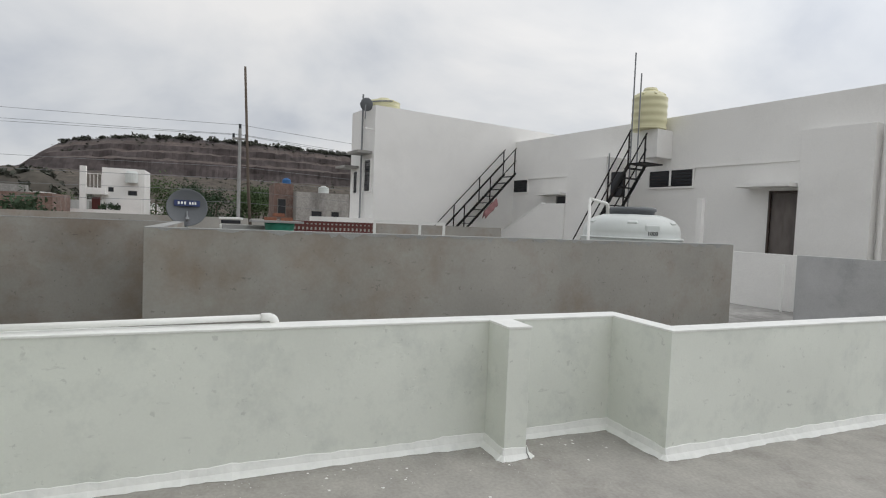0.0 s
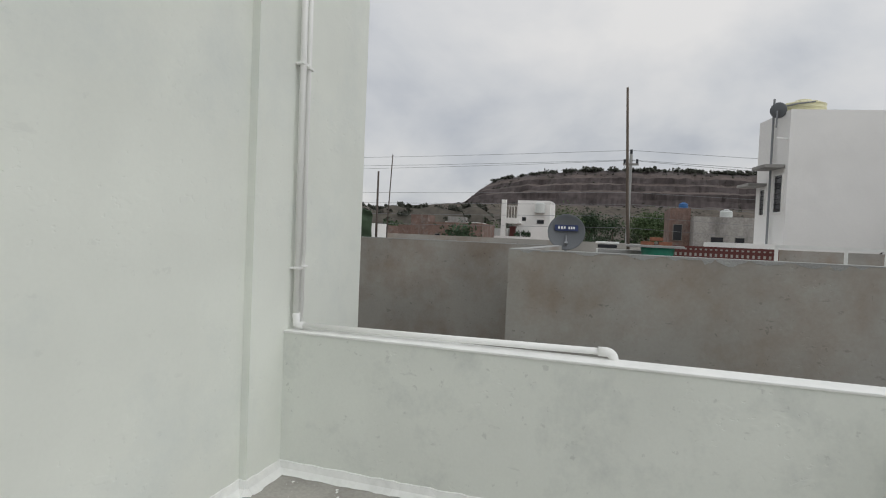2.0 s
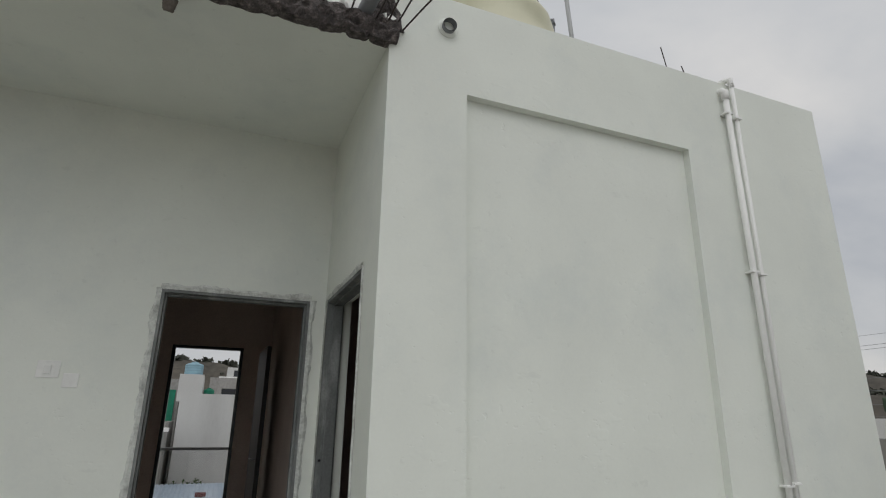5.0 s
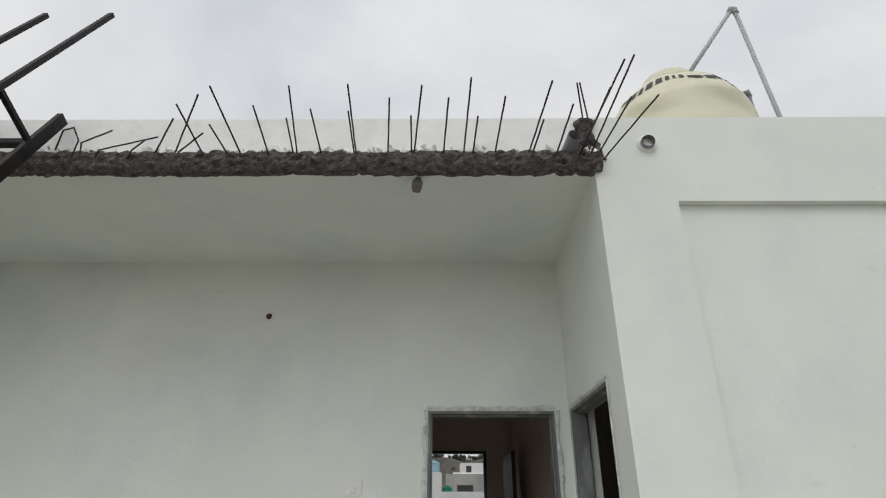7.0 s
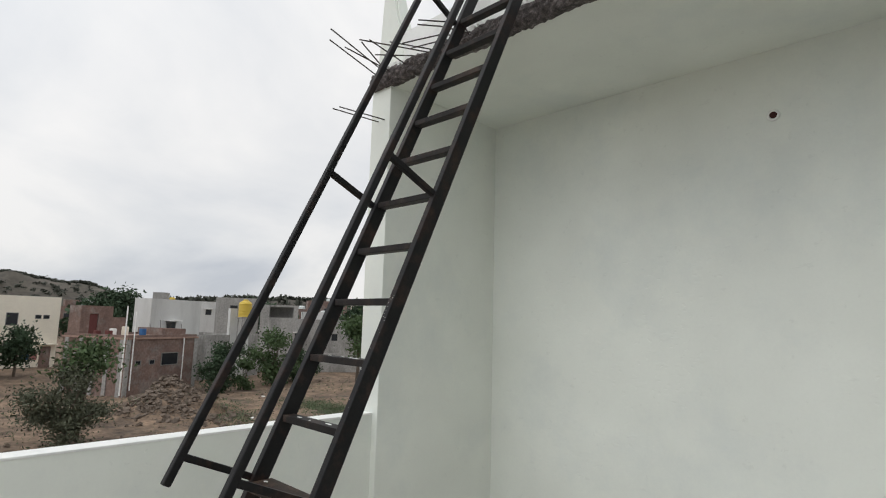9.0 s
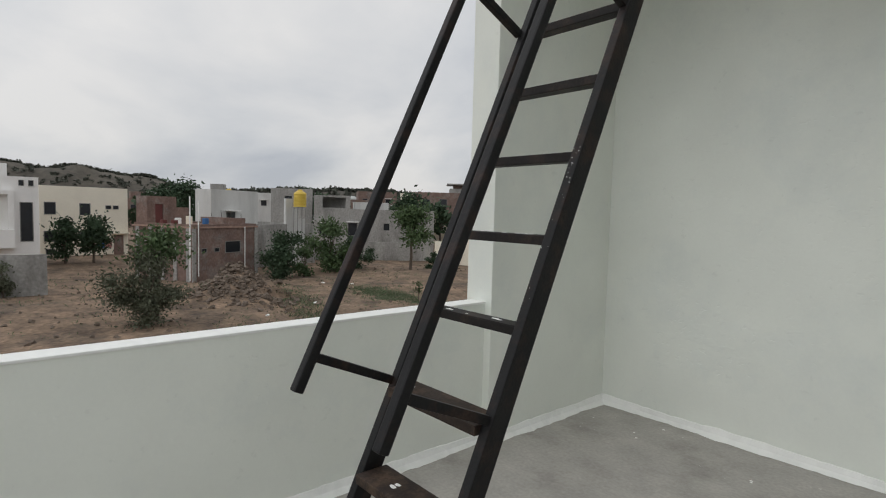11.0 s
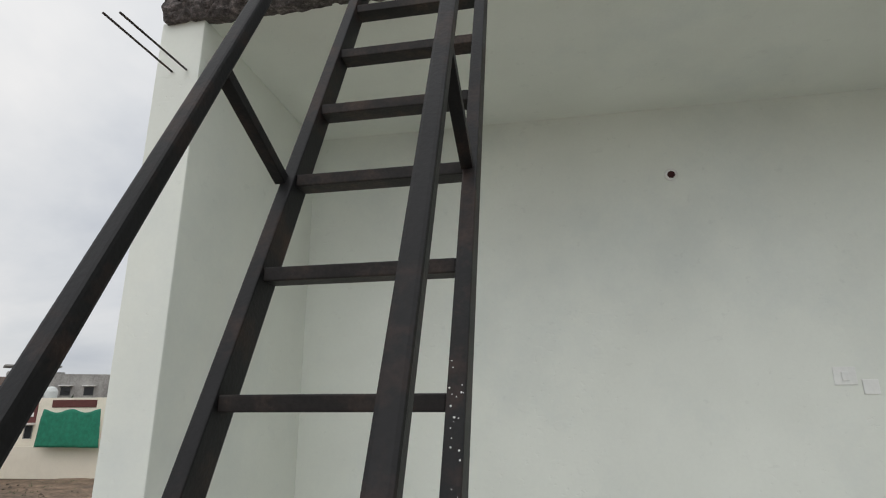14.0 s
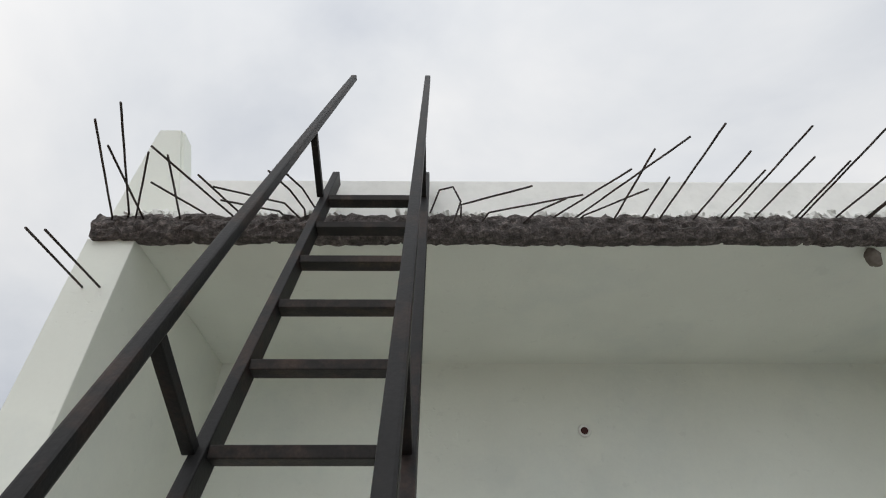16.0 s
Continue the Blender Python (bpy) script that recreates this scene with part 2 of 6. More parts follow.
M_SHEET = mat("corrugated_sheet", (0.42, 0.50, 0.58), 0.5, 0.1, spots=(0.7, 0.72, 0.72), spot_scale=1.5, spot_amount=0.4, tone=0.1)
M_EARTH = mat("earth", (0.225, 0.155, 0.103), 0.98, spots=(0.058, 0.048, 0.038), spot_scale=0.3, spot_amount=0.9, tone=0.5, tone_scale=0.9, grain=0.45, grain_scale=5, bump=0.06)
M_HILL = mat("scrub_hill", (0.10, 0.088, 0.070), 1.0, spots=(0.06, 0.056, 0.045), spot_scale=0.03, spot_amount=0.9, tone=0.3, tone_scale=0.02, grain=0.4, grain_scale=0.25)
M_CLIFF = mat("rock_cliff", (0.092, 0.076, 0.074), 1.0, spots=(0.08, 0.072, 0.07), spot_scale=0.05, spot_amount=0.8, tone=0.3, tone_scale=0.06, grain=0.35, grain_scale=0.3)
M_SLOPE = mat("bare_hill_slope", (0.105, 0.088, 0.071), 1.0, spots=(0.06, 0.056, 0.045), spot_scale=0.05, spot_amount=0.9, tone=0.3, tone_scale=0.03, grain=0.4, grain_scale=0.25)
M_STRATA = mat("pale_rock_ledge", (0.118, 0.094, 0.085), 1.0, spots=(0.10, 0.085, 0.078), spot_scale=0.09, spot_amount=1.0, tone=0.3, tone_scale=0.08, grain=0.3, grain_scale=0.4)
for m_ in (M_CLIFF, M_STRATA, M_SLOPE):
    next(q for q in m_.node_tree.nodes if q.type == "MAPPING").inputs["Scale"].default_value = (0.4, 0.4, 3.0)
M_LEAF = mat("foliage", (0.07, 0.115, 0.042), 0.8, tone=0.35, tone_scale=1.5, grain=0.2)
M_LEAF_DARK = mat("dark_foliage", (0.042, 0.075, 0.036), 0.85, tone=0.35, tone_scale=1.5, grain=0.2)
M_BARK = mat("bark", (0.12, 0.095, 0.075), 0.95, tone=0.2)
# far bushes: the haze of distance is mixed into this greyed green
M_SCRUB = mat("hazed_far_scrub", (0.075, 0.08, 0.062), 0.9, tone=0.2)
M_DISH = mat("dish_grey", (0.13, 0.14, 0.15), 0.5, tone=0.05)
M_NAVY = mat("navy_sign", (0.02, 0.035, 0.12), 0.5)
M_RUBBLE = mat("rubble", (0.20, 0.155, 0.12), 0.95, tone=0.35, island=True)


# ---- mesh helpers ----
def mesh_of(bm, name):
    me = bpy.data.meshes.new(name)
    bm.to_mesh(me)
    bm.free()
    return me


def part(name, bm, material, parent=None, label="", smooth=False):
    me = mesh_of(bm, name)
    me.materials.append(material)
    if smooth:
        me.polygons.foreach_set("use_smooth", [True] * len(me.polygons))
    ob = new(name, me)
    ob.parent = parent
    if label:
        ob["label"] = label
    return ob


def thing(name, place, label, category, group="", turn=0.0):
    ob = new(name)
    ob.empty_display_size = 0.2
    ob.matrix_basis = pose(place[0], place[1], place[2], 0, 0, turn)
    return tagged(ob, label, category, group)


def add_box(bm, lo, hi, bevel=0.0, m=None):
    vs = [bm.verts.new((x, y, z)) for x in (lo[0], hi[0]) for y in (lo[1], hi[1]) for z in (lo[2], hi[2])]
    fs = [bm.faces.new([vs[i] for i in q]) for q in ((0, 1, 3, 2), (4, 6, 7, 5), (0, 4, 5, 1), (2, 3, 7, 6), (0, 2, 6, 4), (1, 5, 7, 3))]
    if bevel:
        edges = list({e for f in fs for e in f.edges})
        r = bmesh.ops.bevel(bm, geom=edges, offset=bevel, segments=2, profile=0.6, affect="EDGES")
        vs = list({v for f in r["faces"] for v in f.verts} | {v for v in vs if v.is_valid})
    if m is not None:
        for v in vs:
            v.co = m @ v.co
    return vs


def box(lo, hi, bevel=0.0, m=None):
    bm = bmesh.new()
    add_box(bm, lo, hi, bevel, m)
    return bm


def boxes(rows, bevel=0.0, m=None):
    bm = bmesh.new()
    for lo, hi in rows:
        add_box(bm, lo, hi, bevel, m)
    return bm


def add_tube(bm, points, r, sides=10, r2=None, cap=True):
    """A round bar or pipe through the points."""
    pts = [Vector(p) for p in points]
    rings = []
    for i, p in enumerate(pts):
        a = pts[max(i - 1, 0)]
        b = pts[min(i + 1, len(pts) - 1)]
        d = (b - a).normalized()
        side = d.orthogonal().normalized() if i == 0 else (rings_side - d * rings_side.dot(d)).normalized()
        rings_side = side
        other = d.cross(side)
        rr = r if r2 is None else r + (r2 - r) * i / (len(pts) - 1)
        rings.append([bm.verts.new(p + (side * math.cos(k * math.tau / sides) + other * math.sin(k * math.tau / sides)) * rr) for k in range(sides)])
    for a, b in zip(rings, rings[1:]):
        for k in range(sides):
            bm.faces.new((a[k], a[(k + 1) % sides], b[(k + 1) % sides], b[k]))
    if cap:
        bm.faces.new(rings[0][::-1])
        bm.faces.new(rings[-1])
    return bm


def tube(points, r, sides=10, r2=None, cap=True):
    return add_tube(bmesh.new(), points, r, sides, r2, cap)


def add_bar(bm, a, b, w, h, up=(0, 0, 1), bevel=0.0):
    """A flat or square bar from a to b, w wide and h deep along up."""
    a, b, up = Vector(a), Vector(b), Vector(up)
    d = (b - a).normalized()
    s = d.cross(up).normalized()
    u = s.cross(d)
    m = Matrix(((s.x, u.x, d.x, a.x), (s.y, u.y, d.y, a.y), (s.z, u.z, d.z, a.z), (0, 0, 0, 1)))
    add_box(bm, (-w / 2, -h / 2, 0), (w / 2, h / 2, (b - a).length), bevel, m)
    return bm


def bar(a, b, w, h, up=(0, 0, 1), bevel=0.0):
    return add_bar(bmesh.new(), a, b, w, h, up, bevel)


def lathe(profile, sides=32):
    bm = bmesh.new()
    rings = []
    for r, z in profile:
        rings.append([bm.verts.new((r * math.cos(k * math.tau / sides), r * math.sin(k * math.tau / sides), z)) for k in range(sides)])
    for a, b in zip(rings, rings[1:]):
        for k in range(sides):
            bm.faces.new((a[k], a[(k + 1) % sides], b[(k + 1) % sides], b[k]))
    bm.faces.new(rings[0][::-1])
    bm.faces.new(rings[-1])
    return bm


def structure(name, bm, material, label=""):
    return tagged(part(name, bm, material), label, "", "", "structure")


def letters(name, body, size, place, turn, material, parent=None, depth=0.004, bend=0.0):
    """Raised writing as a mesh."""
    cu = bpy.data.curves.new(name, "FONT")
    cu.body, cu.size, cu.extrude, cu.align_x, cu.align_y = body, size, depth, "CENTER", "CENTER"
    cu.resolution_u = 2
    tmp = bpy.data.objects.new(name, cu)
    me = bpy.data.meshes.new_from_object(tmp)
    bpy.data.objects.remove(tmp)
    me.materials.clear()
    me.materials.append(material)
    if bend:
        for v in me.vertices:
            a = v.co.x / bend
            v.co = (math.sin(a) * bend, v.co.y, v.co.z - bend + math.cos(a) * bend)
    ob = new(name, me)
    ob.parent = parent
    ob.matrix_basis = pose(*place, *turn)
    return ob


# ---- own terrace: structure ----
XL, XP, YB, XR = -4.17, 2.137, 1.205, 3.05      # parapet faces, back wall, block's far edge
ZS, ZT = 3.15, 3.505                             # slab underside, top of the roof parapet
HP, HL = 0.78, 0.839
XPL = -4.223                                      # inner face of the left parapet, set back from the wall end                             # parapet heights
YA, XB, YEND = -3.960, 1.600, -8.4                 # the step in the parapet, the far end of the terrace

structure("floor", box((-4.33, YEND - 0.1, -0.15), (2.28, YB, 0.0)), M_FLOOR, "grey cement terrace floor with stains and paint drips")
structure("wall_back", boxes([((XL, YB, 0), (-0.92, YB + 0.15, ZS)), ((-0.09, YB, 0), (0, YB + 0.15, ZS)), ((-0.92, YB, 2.1), (-0.09, YB + 0.15, ZS)),
                              ]), M_WHITE, "pale white plastered back wall with a doorway")
structure("wall_side", boxes([((0, 0.15, 0), (0.15, 0.27, ZS)), ((0, 1.15, 0), (0.15, YB + 0.15, ZS)), ((0, 0.27, 2.1), (0.15, 1.15, ZS))]), M_WHITE,
          "white plastered side wall with a second doorway")
structure("wall_left", box((-4.378, 0.0, 0), (XL, 7.0, ZS), 0.006), M_WHITE, "white plastered end wall under the slab")


def panel_front():
    """Front of the room: a plastered wall with a shallow recessed panel."""
    rows = [((0.0, 0.0, 0), (0.41, 0.15, ZT)), ((1.846, 0.0, 0), (XR, 0.15, ZT)), ((0.41, 0.0, 2.965), (1.846, 0.15, ZT)), ((0.41, 0.045, 0), (1.846, 0.15, 2.965))]
    return boxes(rows)


structure("wall_front", panel_front(), M_WHITE, "white plastered room front with a shallow recessed panel")
structure("wall_right", box((XR - 0.15, 0.15, -3.3), (XR, 7.0, ZT)), M_WHITE, "white plastered outer side wall of the room")
structure("wall_below", box((-4.36, YEND - 0.1, -3.3), (2.28, 7.0, -0.16)), M_WHITE, "white plastered storey below the terrace")
structure("ceiling", boxes([((-4.36, 0.02, ZS), (XR, 7.0, ZS + 0.12))]), M_WHITE, "white plastered underside of the roof slab")
structure("roof_parapet", boxes([((-4.30, 0.0, ZS + 0.12), (0.0, 0.11, ZT))], 0.004), M_TRIM, "white roof parapet with a ragged lower edge")
structure("roof_parapet_end", boxes([((-4.31, 0.12, ZS + 0.12), (-4.2, 7.0, ZT))]), M_TRIM, "white roof parapet along the outer edge")


def stub_bm():
    bm = bmesh.new()
    lo = [(-4.33, -0.01), (-4.0, -0.01), (-4.0, 0.13), (-4.33, 0.13)]
    z0, z1 = ZS + 0.1, 3.875
    a = [bm.verts.new((x, y, z0)) for x, y in lo]
    b = [bm.verts.new((x, y, z1)) for x, y in ((-4.30, 0.0), (-4.17, 0.0), (-4.17, 0.12), (-4.30, 0.12))]
    for i in range(4):
        bm.faces.new((a[i], a[(i + 1) % 4], b[(i + 1) % 4], b[i]))
    bm.faces.new(b)
    bm.faces.new(a[::-1])
    bmesh.ops.bevel(bm, geom=list(bm.edges), offset=0.015, segments=2, affect="EDGES")
    return bm


structure("column_stub", stub_bm(), M_WHITE, "tapered white plastered stub at the end of the roof parapet")

# parapets of the terrace
structure("parapet_right", boxes([((XP, YA, 0), (XP + 0.14, 0.0, HP - 0.012)), ((XB, YA - 0.12, 0), (XP + 0.14, YA, HP - 0.012)), ((XB, YEND, 0), (XB + 0.13, YA - 0.12, HP - 0.012))]),
          M_PARAPET, "thinly limewashed parapet with bluish green stains")
structure("coping_right", boxes([((XP - 0.006, YA, HP - 0.012), (XP + 0.145, 0.0, HP)), ((XB - 0.006, YA - 0.125, HP - 0.012), (XP + 0.145, YA, HP)), ((XB - 0.006, YEND, HP - 0.012), (XB + 0.135, YA - 0.125, HP))], 0.003),
          M_TRIM, "fresh white painted top of the parapet")
structure("parapet_left", box((XPL - 0.11, YEND, 0), (XPL, 0.0, HL - 0.012)), M_WHITE, "smooth white plastered parapet")
structure("coping_left", box((XPL - 0.115, YEND, HL - 0.012), (XPL + 0.004, 0.0, HL), 0.003), M_TRIM, "white painted top of the parapet")
structure("parapet_end", box((-4.28, YEND - 0.12, 0), (2.27, YEND, HP)), M_PARAPET, "plain limewashed parapet closing the terrace")
structure("pilaster", box((1.885, -3.155, 0), (XP, -3.005, HP - 0.012), 0.004), M_PARAPET, "short limewashed pilaster against the parapet")
structure("pilaster_top", box((1.88, -3.160, HP - 0.012), (XP, -3.000, HP + 0.002), 0.003), M_TRIM, "fresh white painted pilaster top")


def cove(points, w=0.052, h=0.06, step=0.04, inside=1):
    """A hand-troweled fillet along the foot of walls: the points run along the wall's foot with the floor on the left of the way."""
    bm = bmesh.new()
    last_dir = None
    for a, b in zip(points, points[1:]):
        a, b = Vector((*a, 0)), Vector((*b, 0))
        d = (b - a).normalized()
        nrm = Vector((-d.y, d.x, 0)) * inside
        n = max(2, int((b - a).length / step))
        rows = []
        for i in range(n + 1):
            t = i / n
            p = a + (b - a) * t
            k = noise.noise(p * 3.0) * 0.35 + noise.noise(p * 13.0) * 0.3 + noise.noise(p * 31.0) * 0.2
            ww, hh = w * (1 + k), h * (1 + k * 0.5)
            ext = 0.0
            if i == 0:
                ext = -w * 0.0
            row = [bm.verts.new(p + nrm * x + Vector((0, 0, z))) for x, z in ((-0.003, hh + 0.004), (0.006, hh), (ww * 0.35, hh * 0.42), (ww * 0.8, hh * 0.14), (ww, 0.002))]
            rows.append(row)
        if last_dir is not None and last_dir.cross(d).z * inside < -0.1:
            # rounded toe round an outer corner
            old = Vector((-last_dir.y, last_dir.x, 0)) * inside
            fan = []
            for q in range(7):
                e = old.lerp(nrm, q / 6).normalized()
                w1 = w * (1 + 0.12 * math.sin(q * 2.1))
                fan.append([bm.verts.new(a + e * x + Vector((0, 0, z))) for x, z in ((-0.003, h * 1.1), (0.006, h * 1.06), (w1 * 0.35, h * 0.45), (w1 * 0.8, h * 0.16), (w1, 0.002))])
            rows = fan[:-1] + rows
        last_dir = d
        for r0, r1 in zip(rows, rows[1:]):
            for k in range(4):
                bm.faces.new((r0[k], r0[k + 1], r1[k + 1], r1[k]))
    bmesh.ops.recalc_face_normals(bm, faces=bm.faces)
    for f in bm.faces:
        if f.normal.z < 0:
            f.normal_flip()
    return bm


for name, pts in (("skirting", [(0.0, 0.0), (0.41, 0.0), (0.41, 0.045), (1.846, 0.045), (1.846, 0.0), (XP, 0.0), (XP, -3.005), (1.885, -3.005), (1.885, -3.155), (XP, -3.155), (XP, YA), (XB, YA), (XB, YEND)]),):
    structure(name, cove(pts, inside=-1), M_TRIM, "white painted hand-troweled fillet at the foot of the walls")
structure("skirting_left", cove([(XPL, YEND), (XPL, 0.0), (XL, 0.0), (XL, YB), (-0.98, YB)], 0.05, 0.05, inside=-1), M_TRIM, "white painted fillet at the foot of the walls")
structure("skirting_side", cove([(0.0, 0.22), (0.0, 0.0)], 0.05, 0.05, inside=-1), M_TRIM, "white painted fillet at the foot of the wall")

# broken slab edge with bars
def ragged_strip(x0, x1, z0, z1, out=0.045, step=0.022, rows=7):
    bm = bmesh.new()
    n = int((x1 - x0) / step)
    grid = []
    for i in range(n + 1):
        x = x0 + (x1 - x0) * i / n
        lo = z0 + noise.noise(Vector((x * 3.5, 0, 3))) * 0.018 + noise.noise(Vector((x * 15, 1, 3))) * 0.012 + noise.noise(Vector((x * 36, 1, 3))) * 0.012
        hi = z1 + noise.noise(Vector((x * 6, 9, 3))) * 0.016 + noise.noise(Vector((x * 31, 5, 3))) * 0.016
        col = [bm.verts.new((x, 0.03, lo + 0.004))]
        for k in range(rows + 1):
            z = lo + (hi - lo) * k / rows
            edge = math.sin(math.pi * min(1, max(0, (k + 0.6) / (rows + 1.2)))) ** 0.5
            y = -out * edge + -abs(noise.noise(Vector((x * 11, z * 15, 7)))) * 0.014 + noise.noise(Vector((x * 29, z * 33, 7))) * 0.02 + noise.noise(Vector((x * 75, z * 80, 2))) * 0.012
            col.append(bm.verts.new((x, y, z + noise.noise(Vector((x * 50, z * 40, 1))) * 0.004)))
        col.append(bm.verts.new((x, 0.03, hi - 0.004)))
        grid.append(col)
    for a, b in zip(grid, grid[1:]):
        for k in range(len(a) - 1):
            bm.faces.new((a[k], b[k], b[k + 1], a[k + 1]))
    bm.faces.new(grid[0])
    bm.faces.new(grid[-1][::-1])
    return bm


structure("slab_edge", ragged_strip(-4.35, 0.035, ZS - 0.012, ZS + 0.115), M_BROKEN, "hacked dark broken concrete edge of the roof slab")


def chunk_bm():
    bm = ragged_strip(0.0, 0.255, -0.06, 0.05, out=0.028, step=0.014, rows=9)
    for v in bm.verts:
        k = max(0.0, 1 - v.co.x / 0.14)
        v.co.z *= 1 + 0.9 * k
        v.co.z += 0.03 * noise.noise(v.co * 14)
        if v.co.y < 0.02:
            v.co.y += 0.03 * noise.noise(v.co * 19 + Vector((4, 2, 7)))
    m = pose(-0.035, 0.0, 3.22, 0, -90, 0)
    for v in bm.verts:
        v.co = m @ v.co
    return bm


def plaster_crumbs():
    """Torn plaster and mortar lumps left along the top of the hacked edge."""
    r = random.Random(21)
    bm = bmesh.new()
    for i in range(420):
        x = r.uniform(-4.25, 0.0)
        if noise.noise(Vector((x * 3, 4, 4))) < -0.12:
            continue
        sz = r.uniform(0.004, 0.013)
        m = pose(x, -0.004 - r.random() * 0.022, ZS + 0.115 + r.gauss(0.004, 0.012), r.uniform(0, 90), r.uniform(0, 90), r.uniform(0, 90))
        for v in add_box(bm, (-sz * 1.5, -sz, -sz * 0.7), (sz * 1.5, sz, sz * 0.7), 0, m):
            v.co += Vector((r.uniform(-1, 1), r.uniform(-1, 1), r.uniform(-1, 1))) * sz * 0.5
    tagged(part("plaster_crumbs", bm, M_TRIM), "white plaster crumbs along the hacked concrete edge", "plaster crumbs", "", "stuff")


plaster_crumbs()
structure("slab_edge_corner", chunk_bm(), M_BROKEN, "upright strip of hacked broken concrete at the corner of the parapet")

BARS_A = [(-1.90, -1.84, -0.59), (-1.97, -1.95, -0.32), (-2.10, -2.05, -0.46), (-2.28, -1.93, -0.51), (-2.25, -2.01, -0.25), (-2.38, -2.11, -0.36), (-1.75, -1.69, -0.46),
          (-1.60, -1.50, -0.56), (-1.62, -1.57, -0.34), (-1.47, -1.43, -0.43), (-1.28, -1.23, -0.58), (-1.29, -1.26, -0.39), (-1.11, -1.05, -0.51), (-0.97, -0.90, -0.57),
          (-0.98, -0.96, -0.38), (-0.81, -0.78, -0.51), (-0.70, -0.68, -0.61), (-0.65, -0.64, -0.37), (-0.53, -0.52, -0.50), (-0.35, -0.32, -0.59), (-0.33, -0.32, -0.34),
          (-0.20, -0.20, -0.45)]
BARS_B = [(-4.30, -4.08, -0.59), (-4.24, -3.95, -0.67), (-4.15, -4.10, -0.46), (-4.20, -3.96, -0.43), (-4.00, -3.89, -0.42), (-3.87, -4.01, -0.28), (-3.74, -3.93, -0.47),
          (-3.71, -3.81, -0.32), (-0.08, -0.04, -0.72), (-0.02, -0.01, -0.75), (0.03, 0.05, -0.51), (0.06, 0.17, -0.52)]


def rebar(points, group="steel bars sticking out of the slab edge", label="thin rusty ribbed steel bar sticking out of the broken slab edge"):
    bm = bmesh.new()
    pts = [Vector(p) for p in points]
    dense = [pts[0]]
    for a, b in zip(pts, pts[1:]):
        n = max(2, int((b - a).length / 0.05))
        for i in range(1, n + 1):
            w = 0.0004 * math.sin(i * 1.7 + a.x * 9)
            dense.append(a.lerp(b, i / n) + (Vector((w, w, -w)) if i < n else Vector()))
    add_tube(bm, dense, 0.0043, 6)
    # ribs along the bar
    for a, b in zip(dense, dense[1:]):
        for k in (0.25, 0.75):
            p = a.lerp(b, k)
            d = (b - a).normalized() * 0.0025
            add_tube(bm, [p - d, p + d], 0.0047, 6)
    ob = part("rebar", bm, M_REBAR)
    return tagged(ob, label, "steel bar", group)


rnd = random.Random(4)
for bx, tx, ty in BARS_A + BARS_B:
    z = 3.235 + rnd.uniform(-0.01, 0.015)
    rebar([(bx, -0.01, z), (bx + (tx - bx) * 0.1, -0.05, z + 0.004), (tx, ty, 3.22 + rnd.uniform(-0.012, 0.02))])
BENT = "rusty steel bar bent sideways at the broken slab edge"
rebar([(-2.812, -0.01, 3.17), (-2.80, -0.05, 3.20), (-2.766, -0.08, 3.30), (-2.80, -0.10, 3.37), (-2.86, -0.09, 3.36), (-2.90, -0.05, 3.26)], label="rusty steel bar bent into a loop at the slab edge")
rebar([(-2.77, -0.02, 3.18), (-2.763, -0.06, 3.30), (-2.48, -0.24, 3.24)], label=BENT)
rebar([(-2.70, -0.02, 3.19), (-2.645, -0.07, 3.245), (-2.264, -0.2, 3.23)], label=BENT)
rebar([(-2.53, -0.01, 3.19), (-2.45, -0.1, 3.22), (-2.33, -0.19, 3.22)], label=BENT)
rebar([(-3.48, -0.01, 3.20), (-3.55, -0.08, 3.24), (-3.77, -0.17, 3.22)], label=BENT)
rebar([(-3.45, -0.01, 3.23), (-3.52, -0.12, 3.25), (-3.78, -0.24, 3.23)], label=BENT)
rebar([(-3.38, -0.01, 3.2), (-3.40, -0.06, 3.27), (-3.43, -0.2, 3.26), (-3.49, -0.37, 3.22)], label=BENT)
rebar([(-3.44, -0.01, 3.2), (-3.45, -0.06, 3.27), (-3.48, -0.2, 3.25), (-3.53, -0.34, 3.22)], label=BENT)
for bx, tx, ty in ((-4.30, -4.26, -0.42), (-4.23, -4.20, -0.41)):
    rebar([(bx, 0.01, 2.90), (tx, ty, 2.86)], "steel bars sticking out of the wall end", "straight rusty steel bar sticking out of the white wall end")
for bx, tx, ty, tz in ((-0.03, -0.10, -0.22, 3.56), (0.0, -0.08, -0.2, 3.58), (0.03, 0.06, -0.25, 3.50)):
    rebar([(bx, -0.01, 3.46), (tx, ty, tz)], label="short steel bar sticking up from the broken corner")
for x, top, lean in ((2.415, 4.25, -0.055), (2.375, 4.06, -0.03), (2.53, 4.07, -0.03), (2.60, 4.13, -0.045)):
    rebar([(x + 0.03, 0.6, ZS + 0.12), (x, 0.6, 4.0), (x + lean, 0.6, top)], "steel bars standing on the roof", "upright steel bar standing on the roof behind the parapet")


